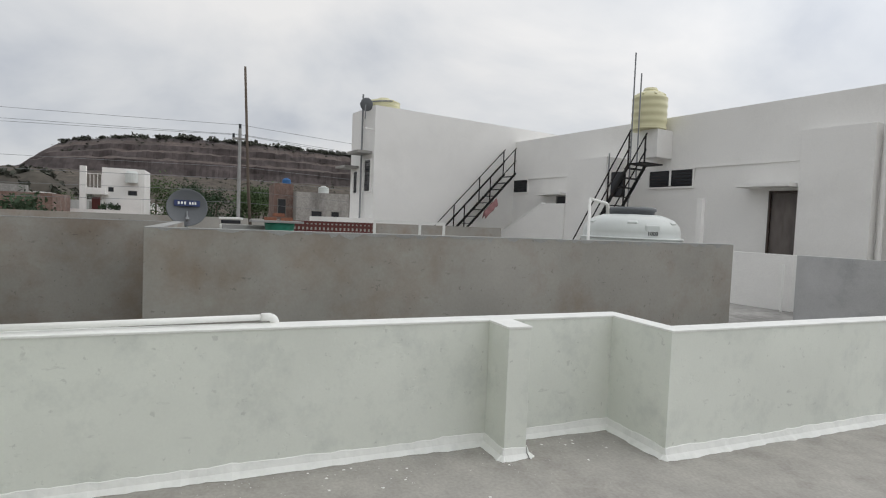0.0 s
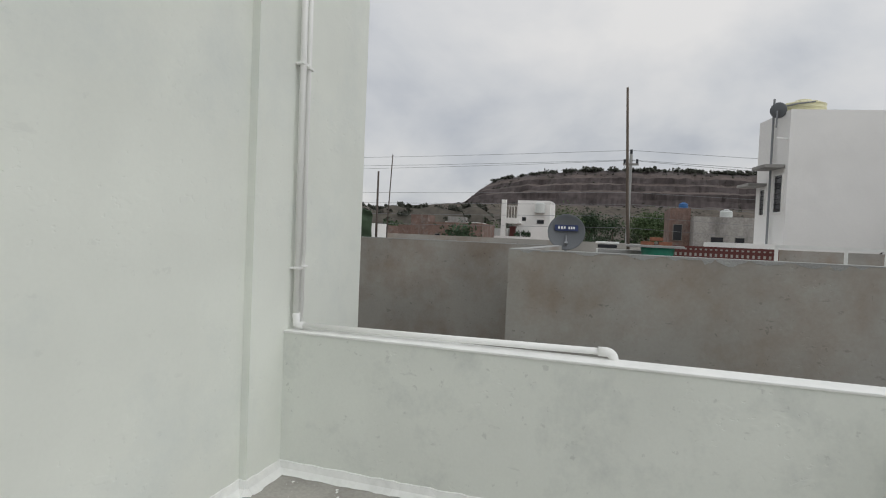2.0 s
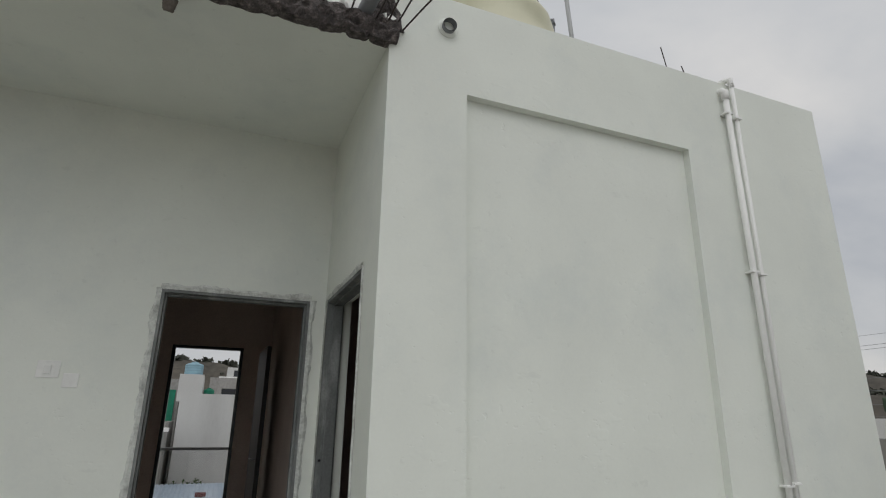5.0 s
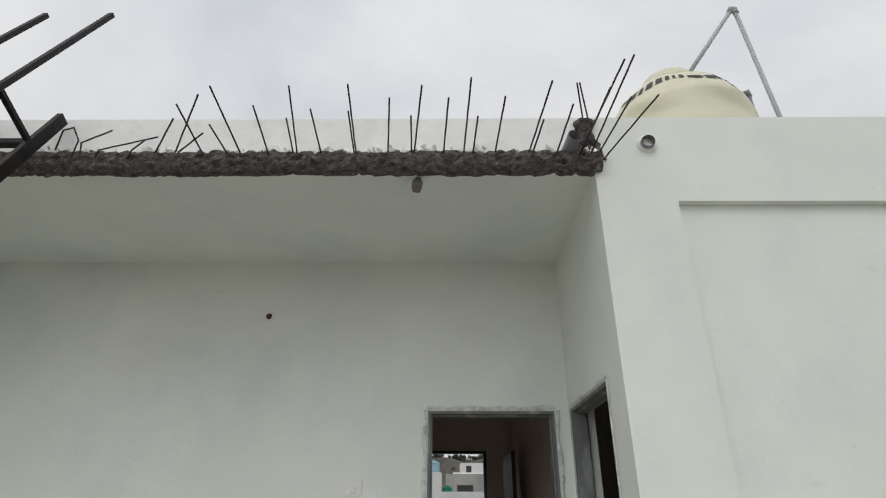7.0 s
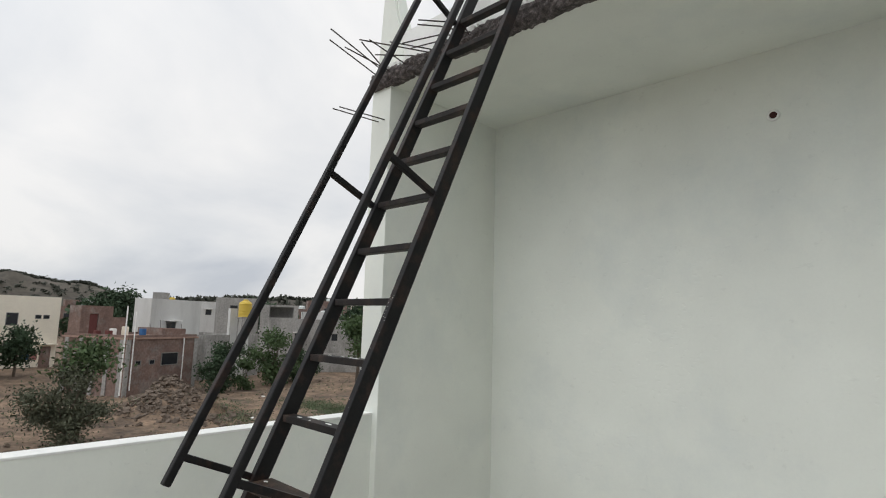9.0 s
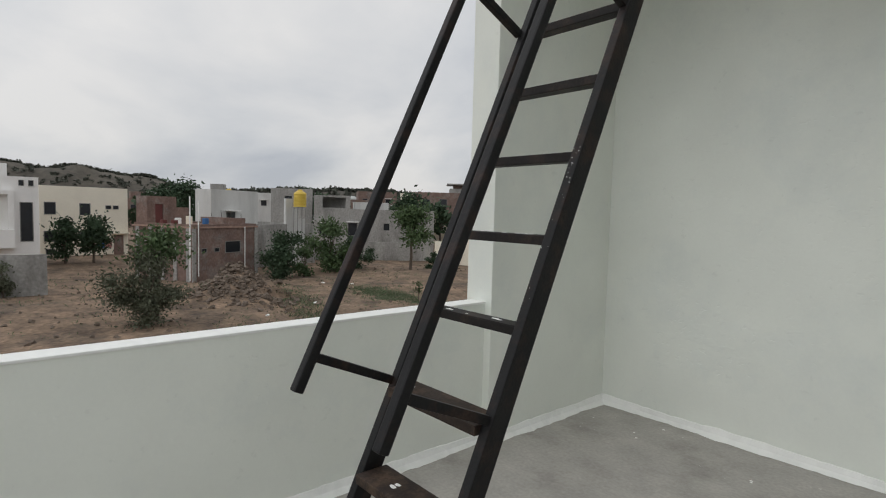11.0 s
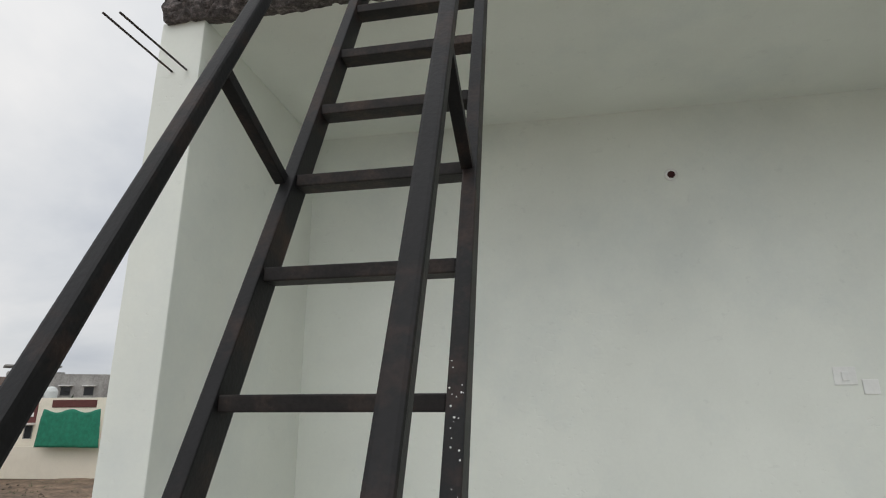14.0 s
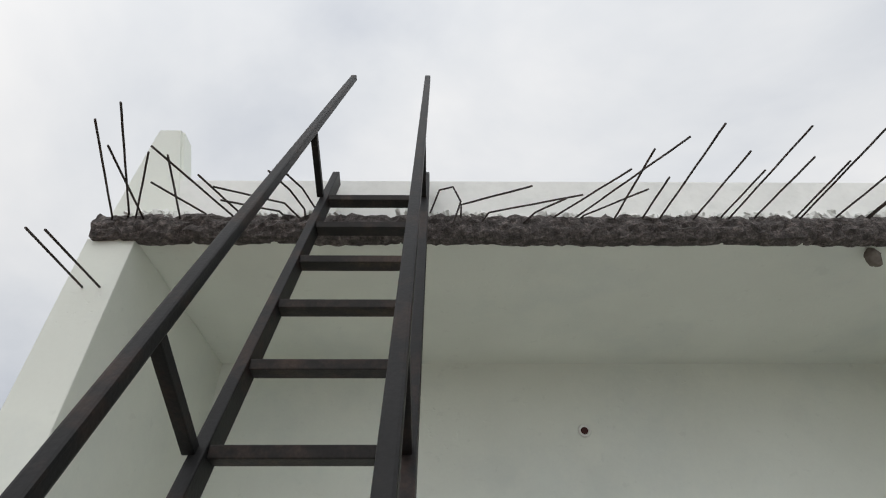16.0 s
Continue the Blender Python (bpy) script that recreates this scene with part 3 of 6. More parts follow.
# drain pipes through the roof parapet
def stub_pipe(a, b, r, label):
    t = thing("drain_pipe", a, label, "pipe", "drain pipes through the roof parapet")
    inv = Matrix.Translation(-Vector(a))
    bm = bmesh.new()
    d = (Vector(b) - Vector(a)).normalized()
    add_tube(bm, [(0, 0, 0), Vector(b) - Vector(a)], r, 20, cap=False)
    add_tube(bm, [Vector(b) - Vector(a), (0, 0, 0)], r * 0.86, 20, cap=False)
    part("pipe", bm, M_PIPE_GREY, t, smooth=True)
    # a near-black disc shuts the pipe and stands for the shade inside
    part("bore", tube([(0, 0, 0), d * 0.012], r * 0.85, 20), M_DARK, t, "near-black disc standing for the shade inside the pipe")
    return t


stub_pipe((-0.135, 0.03, 3.27), (-0.114, -0.115, 3.30), 0.037, "short grey plastic drain pipe sticking out beside the broken edge")
stub_pipe((0.302, 0.03, 3.325), (0.296, -0.045, 3.313), 0.036, "short grey plastic drain pipe in the white parapet")
part("pipe_collar", lathe([(0.056, 0), (0.056, 0.006), (0.043, 0.014), (0.038, 0.014)], 24), M_WHITE).matrix_basis = pose(0.302, 0.0, 3.323, 90, 0, 0)
bpy.data.objects["pipe_collar"]["kind"] = "structure"

# a small nest under the slab
bm = bmesh.new()
bmesh.ops.create_icosphere(bm, subdivisions=3, radius=0.031)
for v in bm.verts:
    v.co = Vector((v.co.x * 0.95, v.co.y * 0.95, v.co.z * 1.35 - (0.012 if v.co.z < -0.015 else 0))) * (1 + noise.noise(v.co * 60) * 0.25)
nest = part("wasp_nest", bm, mat("brown_mud", (0.15, 0.13, 0.11), 0.95, tone=0.3, tone_scale=40, bump=0.003), smooth=True)
nest.matrix_basis = pose(-0.95, 0.06, 3.108)
tagged(nest, "small brown mud nest hanging under the slab edge", "nest")

# vent hole and switch plate of the back wall
t = thing("vent_pipe", (-2.04, YB, 2.735), "white plastic pipe mouth with a dark hole in the plastered wall", "pipe")
bm = lathe([(0.020, 0.0), (0.034, 0.0), (0.036, 0.008), (0.030, 0.014), (0.022, 0.014), (0.020, 0.002)], 24)
for v in bm.verts:
    v.co = Vector((v.co.x, -v.co.z, v.co.y))
part("rim", bm, M_TRIM, t, smooth=True)
# the hole is a shut disc, with its inner shade put into the dark red
bm = tube([(0, -0.001, 0.003), (0, -0.0105, 0.003)], 0.021, 20)
part("bore", bm, mat("shaded_red_bore", (0.05, 0.012, 0.01), 0.9), t, "dark red disc standing for the shaded inside of the pipe")
t = thing("switch_box", (-1.365, YB, 1.63), "blank white plastic switch plate on the plastered wall", "switch")
part("plate", box((-0.05, -0.007, -0.04), (0.05, 0.0, 0.045), 0.002), M_TRIM, t)
part("flap", box((-0.018, -0.016, -0.022), (0.014, -0.007, 0.022), 0.003), M_TRIM, t, "small raised white flap")
t = thing("switch_box", (-1.26, YB, 1.585), "blank white plastic switch plate beside the doorway", "switch")
part("plate", box((-0.035, -0.007, -0.04), (0.035, 0.0, 0.03), 0.002), M_TRIM, t)


# ---- door frames and the hall behind ----
def door_frame(name, w, h, label, m, depth=0.10):
    """Frame of painted steel in the opening's plane; x along the wall, y into the wall."""
    t = tagged(new(name), label, "door frame", "", "structure")
    t.matrix_basis = m
    part("jamb", boxes([((0, 0, 0), (0.022, depth, h)), ((0.022, 0.035, 0), (0.034, depth - 0.01, h))], 0.002), M_FRAME, t)
    part("jamb", boxes([((w - 0.022, 0, 0), (w, depth, h)), ((w - 0.034, 0.035, 0), (w - 0.022, depth - 0.01, h))], 0.002), M_FRAME, t)
    part("head", boxes([((0.022, 0, h - 0.022), (w - 0.022, depth, h)), ((0.034, 0.035, h - 0.034), (w - 0.034, depth - 0.01, h - 0.022))], 0.002), M_FRAME, t)
    # rough mortar smeared round the frame
    bm = bmesh.new()
    for a, b in (((0, 0, 0), (0, 0, h)), ((0, 0, h), (w, 0, h)), ((w, 0, 0), (w, 0, h))):
        a, b = Vector(a), Vector(b)
        n = int((b - a).length / 0.02)
        side = Vector((-1 if a.x < 1e-4 and b.x < 1e-4 else (1 if abs(a.x - w) < 1e-4 else 0), 0, 1 if abs(a.z - h) < 1e-4 and abs(b.z - h) < 1e-4 and a.x < 1e-4 else 0))
        prev = None
        for i in range(n + 1):
            p = a.lerp(b, i / n)
            k = 0.026 + 0.018 * noise.noise(p * 7 + Vector((3, 1, 0))) + 0.010 * noise.noise(p * 31)
            row = [bm.verts.new(p - side * 0.006 + Vector((0, -0.004, 0))), bm.verts.new(p + side * k * 0.5 + Vector((0, -0.009, 0))), bm.verts.new(p + side * max(k, 0.006) + Vector((0, -0.0012, 0)))]
            if prev:
                for q in range(2):
                    bm.faces.new((prev[q], prev[q + 1], row[q + 1], row[q]))
            prev = row
    part("mortar", bm, mat("smeared_mortar", (0.68, 0.70, 0.66), 0.95, spots=(0.22, 0.22, 0.21), spot_scale=14, spot_amount=0.7, tone=0.2, tone_scale=20, bump=0.006), t, "smeared grey mortar round the frame")
    return t


door_frame("door_1", 0.83, 2.1, "bare grey metal door frame with smeared white mortar", pose(-0.92, YB, 0))
door_frame("door_2", 0.88, 2.1, "bare grey metal door frame in the side wall", pose(0, 1.15, 0, 0, 0, -90))
for z in (1.18, 0.92):
    hg = part("hinge", tube([(0.018, 1.128, z), (0.018, 1.128, z + 0.012)], 0.008, 10), M_DARK)
    tagged(hg, "small dark bolt hole fitting on the grey door frame", "hinge", "fittings on the side door frame")

YH = 4.85
structure("hall_floor", box((-1.45, YB, -0.1), (0.0, YH, 0.03)), M_TILE, "polished light grey tile floor of the hall")
structure("hall_floor_band", box((-1.4, 3.15, 0.03), (-0.02, 3.19, 0.032)), M_DARK, "thin dark band across the tiles")
structure("hall_wall_right", box((0.0, YB + 0.15, 0), (0.1, YH, ZS)), M_HALL, "brownish unlit hall wall")
structure("hall_wall_left", box((-1.55, YB + 0.15, 0), (-1.45, YH + 0.12, ZS)), M_HALL, "brownish unlit hall wall")
structure("hall_wall_end", boxes([((-1.45, YH, 0), (-1.08, YH + 0.12, ZS)), ((-0.31, YH, 0), (0.1, YH + 0.12, ZS)), ((-1.08, YH, 2.17), (-0.31, YH + 0.12, ZS))]), M_HALL, "brownish hall end wall with an opening")
leaf = part("hall_door", box((0.0, -0.02, 0.035), (0.76, 0.02, 2.06), 0.003), mat("black_brown_wood", (0.018, 0.015, 0.014), 0.5, tone=0.25, tone_scale=6, streak=True))
leaf.matrix_basis = pose(-0.125, 3.45, 0.0, 0, 0, 91.5)
tagged(leaf, "dark brown wooden door leaf standing open along the hall wall", "door")
part("handle", tube([(0.06, 0.02, 1.02), (0.06, 0.06, 1.02), (0.18, 0.06, 1.02)], 0.009, 8), M_PIPE_GREY, leaf, "plain grey metal handle", smooth=True)
t = tagged(new("door_3"), "dark metal frame of the balcony opening", "door frame", "", "structure")
t.matrix_basis = pose(-1.08, YH, 0)
part("jamb", box((0, -0.01, 0.03), (0.035, 0.07, 2.17)), M_WINDOW, t)
part("jamb", box((0.735, -0.01, 0.03), (0.77, 0.07, 2.17)), M_WINDOW, t)
part("head", box((0.035, -0.01, 2.14), (0.735, 0.07, 2.17)), M_WINDOW, t)
part("sill", box((0.035, -0.01, 0.03), (0.735, 0.05, 0.055)), M_WINDOW, t)
# a dark switch on the hall wall
sw = part("hall_switch", box((-0.012, 4.70, 1.66), (0.0, 4.79, 1.78), 0.003), M_DARK)
tagged(sw, "small dark switch plate on the hall wall", "switch")
# balcony
structure("balcony_floor", box((-1.9, YH + 0.12, -0.12), (0.5, 5.9, 0.02)), M_TILE, "pale balcony floor")
structure("balcony_kerb", box((-1.9, 5.9, -0.12), (0.5, 6.02, 0.20), 0.005), mat("pale_green_plaster", (0.30, 0.38, 0.29), 0.85, tone=0.06), "low pale green balcony kerb")
structure("balcony_side", box((-0.12, YH + 0.12, 0.02), (0.0, 5.9, 0.30), 0.005), bpy.data.materials["pale_green_plaster"], "low pale green balcony side")
t = thing("balcony_railing", (0, 5.96, 0.20), "metal balcony railing with a thin top rail", "railing")
part("top_rail", bar((-1.9, 0, 0.78), (0.5, 0, 0.78), 0.05, 0.035, (0, 0, 1), 0.004), M_PIPE_GREY, t)
for x in (-1.7, -1.25, -0.62, -0.18, 0.3):
    part("post", bar((x, 0, 0), (x, 0, 0.16), 0.03, 0.03, (0, 1, 0)), M_PIPE_GREY, t)
glass = bpy.data.materials.new("clear_glass")
glass.use_nodes = True
g = glass.node_tree.nodes["Principled BSDF"]
g.inputs["Transmission Weight"].default_value, g.inputs["Roughness"].default_value, g.inputs["IOR"].default_value = 1.0, 0.0, 1.45
gp = part("pane", box((-1.88, -0.004, 0.03), (0.48, 0.004, 0.76)), glass, t, "clear glass pane")
gp.visible_shadow = False

# the room with the side door: plain inside
structure("room_floor", box((0.15, 0.15, -0.1), (XR - 0.15, 4.2, 0.03)), M_TILE, "pale tile floor of the room")
structure("room_wall_back", box((0.15, 4.2, 0), (XR - 0.15, 4.3, ZS)), M_HALL, "plain room back wall")
structure("room_wall_hall", box((0.101, 1.355, 0), (0.16, 4.2, ZS)), M_HALL, "plain room wall")
leaf = part("door_leaf", box((0.0, -0.02, 0.03), (0.78, 0.02, 2.07), 0.003), M_WOOD)
leaf.matrix_basis = pose(0.17, 0.30, 0.0, 0, 0, 12)
tagged(leaf, "dark brown wooden door standing open into the room", "door")


# ---- pipes on the room front ----
def clamp(x, z, parent, r):
    part("clamp", boxes([((x - r - 0.012, -0.052, z - 0.006), (x + r + 0.012, -0.002, z + 0.006))], 0.003), M_PIPE, parent)


t = thing("water_pipe", (0, 0, 0), "white plastic water pipe running down the wall and along the parapet", "pipe", "white water pipes on the room front")
x1 = 2.185
part("pipe", tube([(x1 - 0.01, -0.035, 3.40), (x1, -0.035, 2.3), (x1 + 0.012, -0.035, 0.83)], 0.017, 14), M_PIPE, t, smooth=True)
part("elbow", tube([(x1 - 0.01, -0.035, 3.36), (x1 - 0.01, -0.035, 3.415), (x1 - 0.012, -0.02, 3.43), (x1 - 0.012, 0.03, 3.43)], 0.023, 14), M_PIPE, t, smooth=True)
part("elbow", tube([(x1 + 0.012, -0.035, 0.87), (x1 + 0.012, -0.04, 0.81), (x1 + 0.012, -0.085, 0.805)], 0.022, 14), M_PIPE, t, smooth=True)
part("pipe", tube([(x1 + 0.012, -0.07, 0.803), (x1 + 0.050, -0.9, 0.806), (x1 + 0.082, -1.69, 0.812)], 0.017, 14), M_PIPE, t, smooth=True)
part("elbow", tube([(x1 + 0.081, -1.66, 0.812), (x1 + 0.083, -1.70, 0.812)] + [(x1 + 0.083, -1.70 - 0.034 * math.sin(a * 0.262), 0.778 + 0.034 * math.cos(a * 0.262)) for a in range(1, 7)] + [(x1 + 0.083, -1.734, 0.765)], 0.023, 14), M_PIPE, t, smooth=True)
clamp(x1 + 0.01, 1.12, t, 0.017)
clamp(x1, 2.245, t, 0.017)
clamp(x1 - 0.01, 3.26, t, 0.017)
x2 = 2.248
t = thing("water_pipe", (0, 0, 0), "thin white plastic water pipe coming over the roof parapet", "pipe", "white water pipes on the room front")
part("pipe", tube([(x2, -0.03, 3.50), (x2 + 0.002, -0.03, 2.2), (x2 + 0.004, -0.03, 0.42)], 0.014, 14), M_PIPE, t, smooth=True)
part("elbow", tube([(x2, -0.03, 3.47), (x2, -0.028, 3.525), (x2 - 0.004, 0.0, 3.535), (x2 - 0.03, 0.25, 3.535)], 0.019, 14), M_PIPE, t, smooth=True)
clamp(x2 + 0.003, 1.13, t, 0.014)
clamp(x2, 2.235, t, 0.014)
clamp(x2, 3.24, t, 0.014)


# ---- ladder ----
def ladder():
    t = thing("iron_ladder", (-3.137, -1.68, 0.0), "steep black iron ladder with handrails leaning on the slab edge", "ladder")
    o = Vector((-3.137, -1.68, 0.0))
    slope = 0.4609
    rail_slope = 0.4703

    def line(x, z, off=0.0):
        return Vector((x, -0.722 + (z - 2.014) * slope + off, z)) - o

    nrm = Vector((0, -1, slope)).normalized()
    for x in (-3.333, -2.921):
        bm = bar(line(x, 0.0), line(x, 3.470), 0.031, 0.066, nrm, 0.004)
        part("stringer", bm, M_IRON, t)
    for k in range(14):
        z = 3.218 - 0.2411 * k
        if z < 0.05:
            break
        y = line(0, z).y
        bm = bmesh.new()
        deep = 0.026 if k < 10 else 0.055
        add_box(bm, (-3.317 - o.x, y - deep, z - 0.014), (-2.937 - o.x, y + deep, z + 0.014), 0.003)
        part("rung", bm, M_TREAD if k < 10 else M_TREAD_BROWN, t, "" if k < 10 else "deeper brown rusty iron tread")
    for x in (-3.348, -2.927):
        bm = bmesh.new()
        foot = 0.855 if x < -3.2 else 0.835
        a = Vector((x, -1.009 + (foot - 2.155) * rail_slope, foot)) - o
        b = Vector((x, -1.009 + (4.362 - 2.155) * rail_slope, 4.362)) - o
        part("handrail", bar(a, b, 0.031, 0.031, nrm, 0.006), M_IRON, t)
        for z in (0.82, 2.0, 3.2):
            p = line(x, z)
            q = Vector((x, -1.009 + (z + 0.13 - 2.155) * rail_slope, z + 0.13)) - o
            d = (q - p).normalized()
            part("strut", bar(p + d * 0.03, q - d * 0.014, 0.026, 0.026, (1, 0, 0), 0.003), M_IRON, t)
    r = random.Random(9)
    for k, n in ((6, 1), (8, 5), (9, 4), (10, 2), (11, 3)):
        z = 3.218 - 0.2411 * k
        for i in range(n):
            bm = bmesh.new()
            c = Vector((r.uniform(-0.15, 0.15), line(0, z).y + r.uniform(-0.015, 0.012), z + 0.0145))
            rr = r.uniform(0.004, 0.013)
            ring = [bm.verts.new(c + Vector((math.cos(a) * rr * 1.6 * r.uniform(0.7, 1.2), math.sin(a) * rr * r.uniform(0.6, 1.1), 0))) for a in [j * math.tau / 9 for j in range(9)]]
            top = bm.verts.new(c + Vector((0, 0, 0.0015)))
            for j in range(9):
                bm.faces.new((ring[j], ring[(j + 1) % 9], top))
            part("paint_spot", bm, M_TRIM, t, "dried white paint drip")
    for i in range(26):
        z = r.gauss(1.50, 0.055) if i < 20 else r.uniform(0.8, 1.4)
        c = line(-2.921 + r.uniform(-0.011, 0.011), z) + nrm * 0.0335
        rr = r.choice((0.0008, 0.0011, 0.0018))
        bm = bmesh.new()
        bmesh.ops.create_icosphere(bm, subdivisions=1, radius=rr)
        bmesh.ops.translate(bm, vec=c, verts=bm.verts)
        part("paint_spot", bm, M_TRIM, t, "tiny white paint spatter")
    return t


ladder()


# paint drips and crumbs on the terrace floor
def floor_spots():
    r = random.Random(11)
    bm = bmesh.new()
    for i in range(330):
        x, y = r.uniform(XL + 0.1, XP - 0.05), r.uniform(-6.5, YB - 0.05)
        near = r.random()
        if near < 0.6:
            x = XP - 0.08 - abs(r.gauss(0, 0.22))
            y = r.uniform(-4.0, -0.1)
        elif near < 0.8:
            y = YB - 0.06 - abs(r.gauss(0, 0.3))
        elif near < 0.88:
            x = XL + 0.06 + abs(r.gauss(0, 0.3))
        if x > XB - 0.03 and y < YA + 0.02:
            continue
        rr = r.choice((0.0015, 0.002, 0.002, 0.003, 0.004, 0.009))
        n = 6
        ring = [bm.verts.new((x + math.cos(a) * rr * r.uniform(0.6, 1.5), y + math.sin(a) * rr * r.uniform(0.6, 1.3), 0.001)) for a in [j * math.tau / n for j in range(n)]]
        top = bm.verts.new((x, y, 0.0025))
        for j in range(n):
            bm.faces.new((ring[j], ring[(j + 1) % n], top))
    ob = part("paint_drips", bm, M_TRIM)
    tagged(ob, "scattered dried white paint drips on the cement floor", "paint drips", "", "stuff")


floor_spots()


# ---- tanks ----
def tank(name, place, r, h, material, label, ribs=4, dome=0.72, group="", spokes=8):
    t = thing(name, place, label, "water tank", group)
    prof = [(0.0, 0.0), (r * 0.97, 0.0), (r, 0.03)]
    n = ribs * 12
    body = h * dome
    for i in range(n + 1):
        z = 0.03 + body * i / n
        prof.append((r * (1 - 0.03 * (0.5 - 0.5 * math.cos(i / n * ribs * math.tau))), z))
    z0 = 0.03 + body
    for i in range(1, 9):
        a = i / 8 * math.pi / 2
        f = 0.55 * math.cos(a) + 0.45 * (1 - i / 8)
        prof.append((r * (0.36 + 0.62 * f), z0 + (h * 0.93 - z0) * (0.6 * math.sin(a) + 0.4 * i / 8)))
    bm = lathe(prof[1:], 48)
    part("body", bm, material, t, smooth=True)
    part("lid", lathe([(r * 0.40, h * 0.91), (r * 0.41, h * 0.955), (r * 0.38, h * 0.965), (r * 0.36, h * 1.0), (r * 0.1, h * 1.01)], 36), material, t, smooth=True)
    for k in range(spokes):
        a = k * math.tau / 8 + 0.2
        p0 = Vector((math.cos(a) * r * 0.5, math.sin(a) * r * 0.5, h * 0.905))
        p1 = Vector((math.cos(a) * r * 0.93, math.sin(a) * r * 0.93, h * 0.80))
        part("rib", bar(p0, p1, 0.05, 0.035, (0, 0, 1), 0.008), material, t)
    return t


# tank on the own roof
TK = (0.99, 0.98, ZS + 0.12)
def fold(v):
    """The moulded folds of the tank's shoulder."""
    a = math.atan2(v.y, v.x)
    bell = max(0.0, 1 - ((v.z - 1.0) / 0.26) ** 2)
    k = 1 + 0.055 * bell * math.cos(6 * a + 9 * v.z)
    return Vector((v.x * k, v.y * k, v.z - 0.035 * bell * math.cos(6 * a + 9 * v.z)))


M_CREAM = mat("sun_bleached_cream_plastic", (0.70, 0.68, 0.51), 0.5, spots=(0.55, 0.5, 0.32), spot_scale=3, spot_amount=0.5, tone=0.06, grain=0.02)
big = tank("water_tank", TK, 0.54, 1.36, M_CREAM, "cream plastic water tank with a black printed band on the roof", ribs=3, dome=0.62, spokes=0)


for child in big.children:
    for v in child.data.vertices:
        v.co = fold(v.co)


def print_band(t, r, z, a0, a1):
    """Unreadable print: plain bars round the tank."""
    rr = random.Random(2)
    a = a0
    while a < a1:
        w = rr.choice((0.02, 0.03, 0.05, 0.09))
        bm = bmesh.new()
        hh = 0.075 if w < 0.06 else 0.05
        for q in range(3):
            b0, b1 = a + w * q / 3 / r, a + w * (q + 1) / 3 / r
            vs = [bm.verts.new(fold(Vector((math.cos(b) * rad, math.sin(b) * rad, zz)))) for b, rad, zz in ((b0, r + 0.008, z), (b1, r + 0.008, z), (b1, r + 0.008 - hh * 0.67, z + hh), (b0, r + 0.008 - hh * 0.67, z + hh))]
            bm.faces.new(vs)
        part("print_mark", bm, M_INK, t, "black printed bar")
        a += (w + 0.022) / r


print_band(big, 0.477, 1.0, radians(195), radians(350))
t = thing("roof_pipe", TK, "grey plastic pipe rising from the tank lid and bent down", "pipe")
top = [(0.12, 0.0, 1.36), (0.68, -0.03, 2.16), (0.71, -0.03, 2.16), (0.88, -0.03, 0.0)]
part("pipe", tube(top[:2], 0.018, 12), M_PIPE_PALE, t, smooth=True)
part("pipe", tube(top[2:], 0.018, 12), M_PIPE_PALE, t, smooth=True)
part("elbow", tube([(0.665, -0.03, 2.14), (0.68, -0.03, 2.175), (0.71, -0.03, 2.175), (0.716, -0.03, 2.12)], 0.025, 12), M_PIPE_PALE, t, smooth=True)
part("elbow", tube([(0.10, 0.0, 1.34), (0.12, 0.0, 1.37), (0.14, 0.0, 1.40)], 0.032, 12), M_PIPE_PALE, t, smooth=True)
t = thing("overflow_pipe", (TK[0] + 0.64, TK[1], TK[2]), "thin grey overflow pipe beside the roof tank", "pipe")
part("pipe", tube([(0, 0, 0), (-0.01, 0, 1.26)], 0.018, 12), M_PIPE_GREY, t, smooth=True)
part("elbow", tube([(-0.01, 0, 1.23), (-0.012, 0, 1.275), (-0.05, 0, 1.25)], 0.026, 12), M_PIPE_GREY, t, smooth=True)


# ---- ground and distance ----
GZ = -3.3


def grid_lines(lo, hi, near_lo, near_hi, step):
    xs = [near_lo + i * step for i in range(int((near_hi - near_lo) / step) + 1)]
    d, x = step * 2, near_lo
    while x > lo:
        x -= d
        xs.append(x)
        d *= 1.5
    d, x = step * 2, near_hi
    while x < hi:
        x += d
        xs.append(x)
        d *= 1.5
    return sorted(xs)


def ground_height(x, y):
    p = Vector((x, y, 0))
    h = noise.noise(p * 0.11) * 0.22 + noise.noise(p * 0.5) * 0.07
    if -60 < x < -6 and -20 < y < 40:
        h += noise.noise(p * 1.4) * 0.06 + noise.noise(p * 3.1) * 0.035
        for cx, cy, r, a in ((-33.5, 9.4, 1.9, 1.0), (-31.2, 8.2, 2.4, 0.75), (-29.5, 7.0, 2.2, 0.35), (-27.5, 9.0, 1.8, 0.3), (-30.5, 10.5, 1.5, 0.4)):
            d = math.hypot(x - cx, y - cy) / r
            if d < 1.6:
                h += a * math.exp(-d * d * 1.6) * (1 + noise.noise(p * 2.3) * 0.6)
        # the shallow ditch along the plot
        d = abs((y - 8.6) - (x + 24) * -0.25)
        h -= 0.35 * math.exp(-(d / 0.8) ** 2) * (1 if -29 < x < -14 else 0)
    if x > -5 and x < 20:
        h = 0.0
    return GZ + h


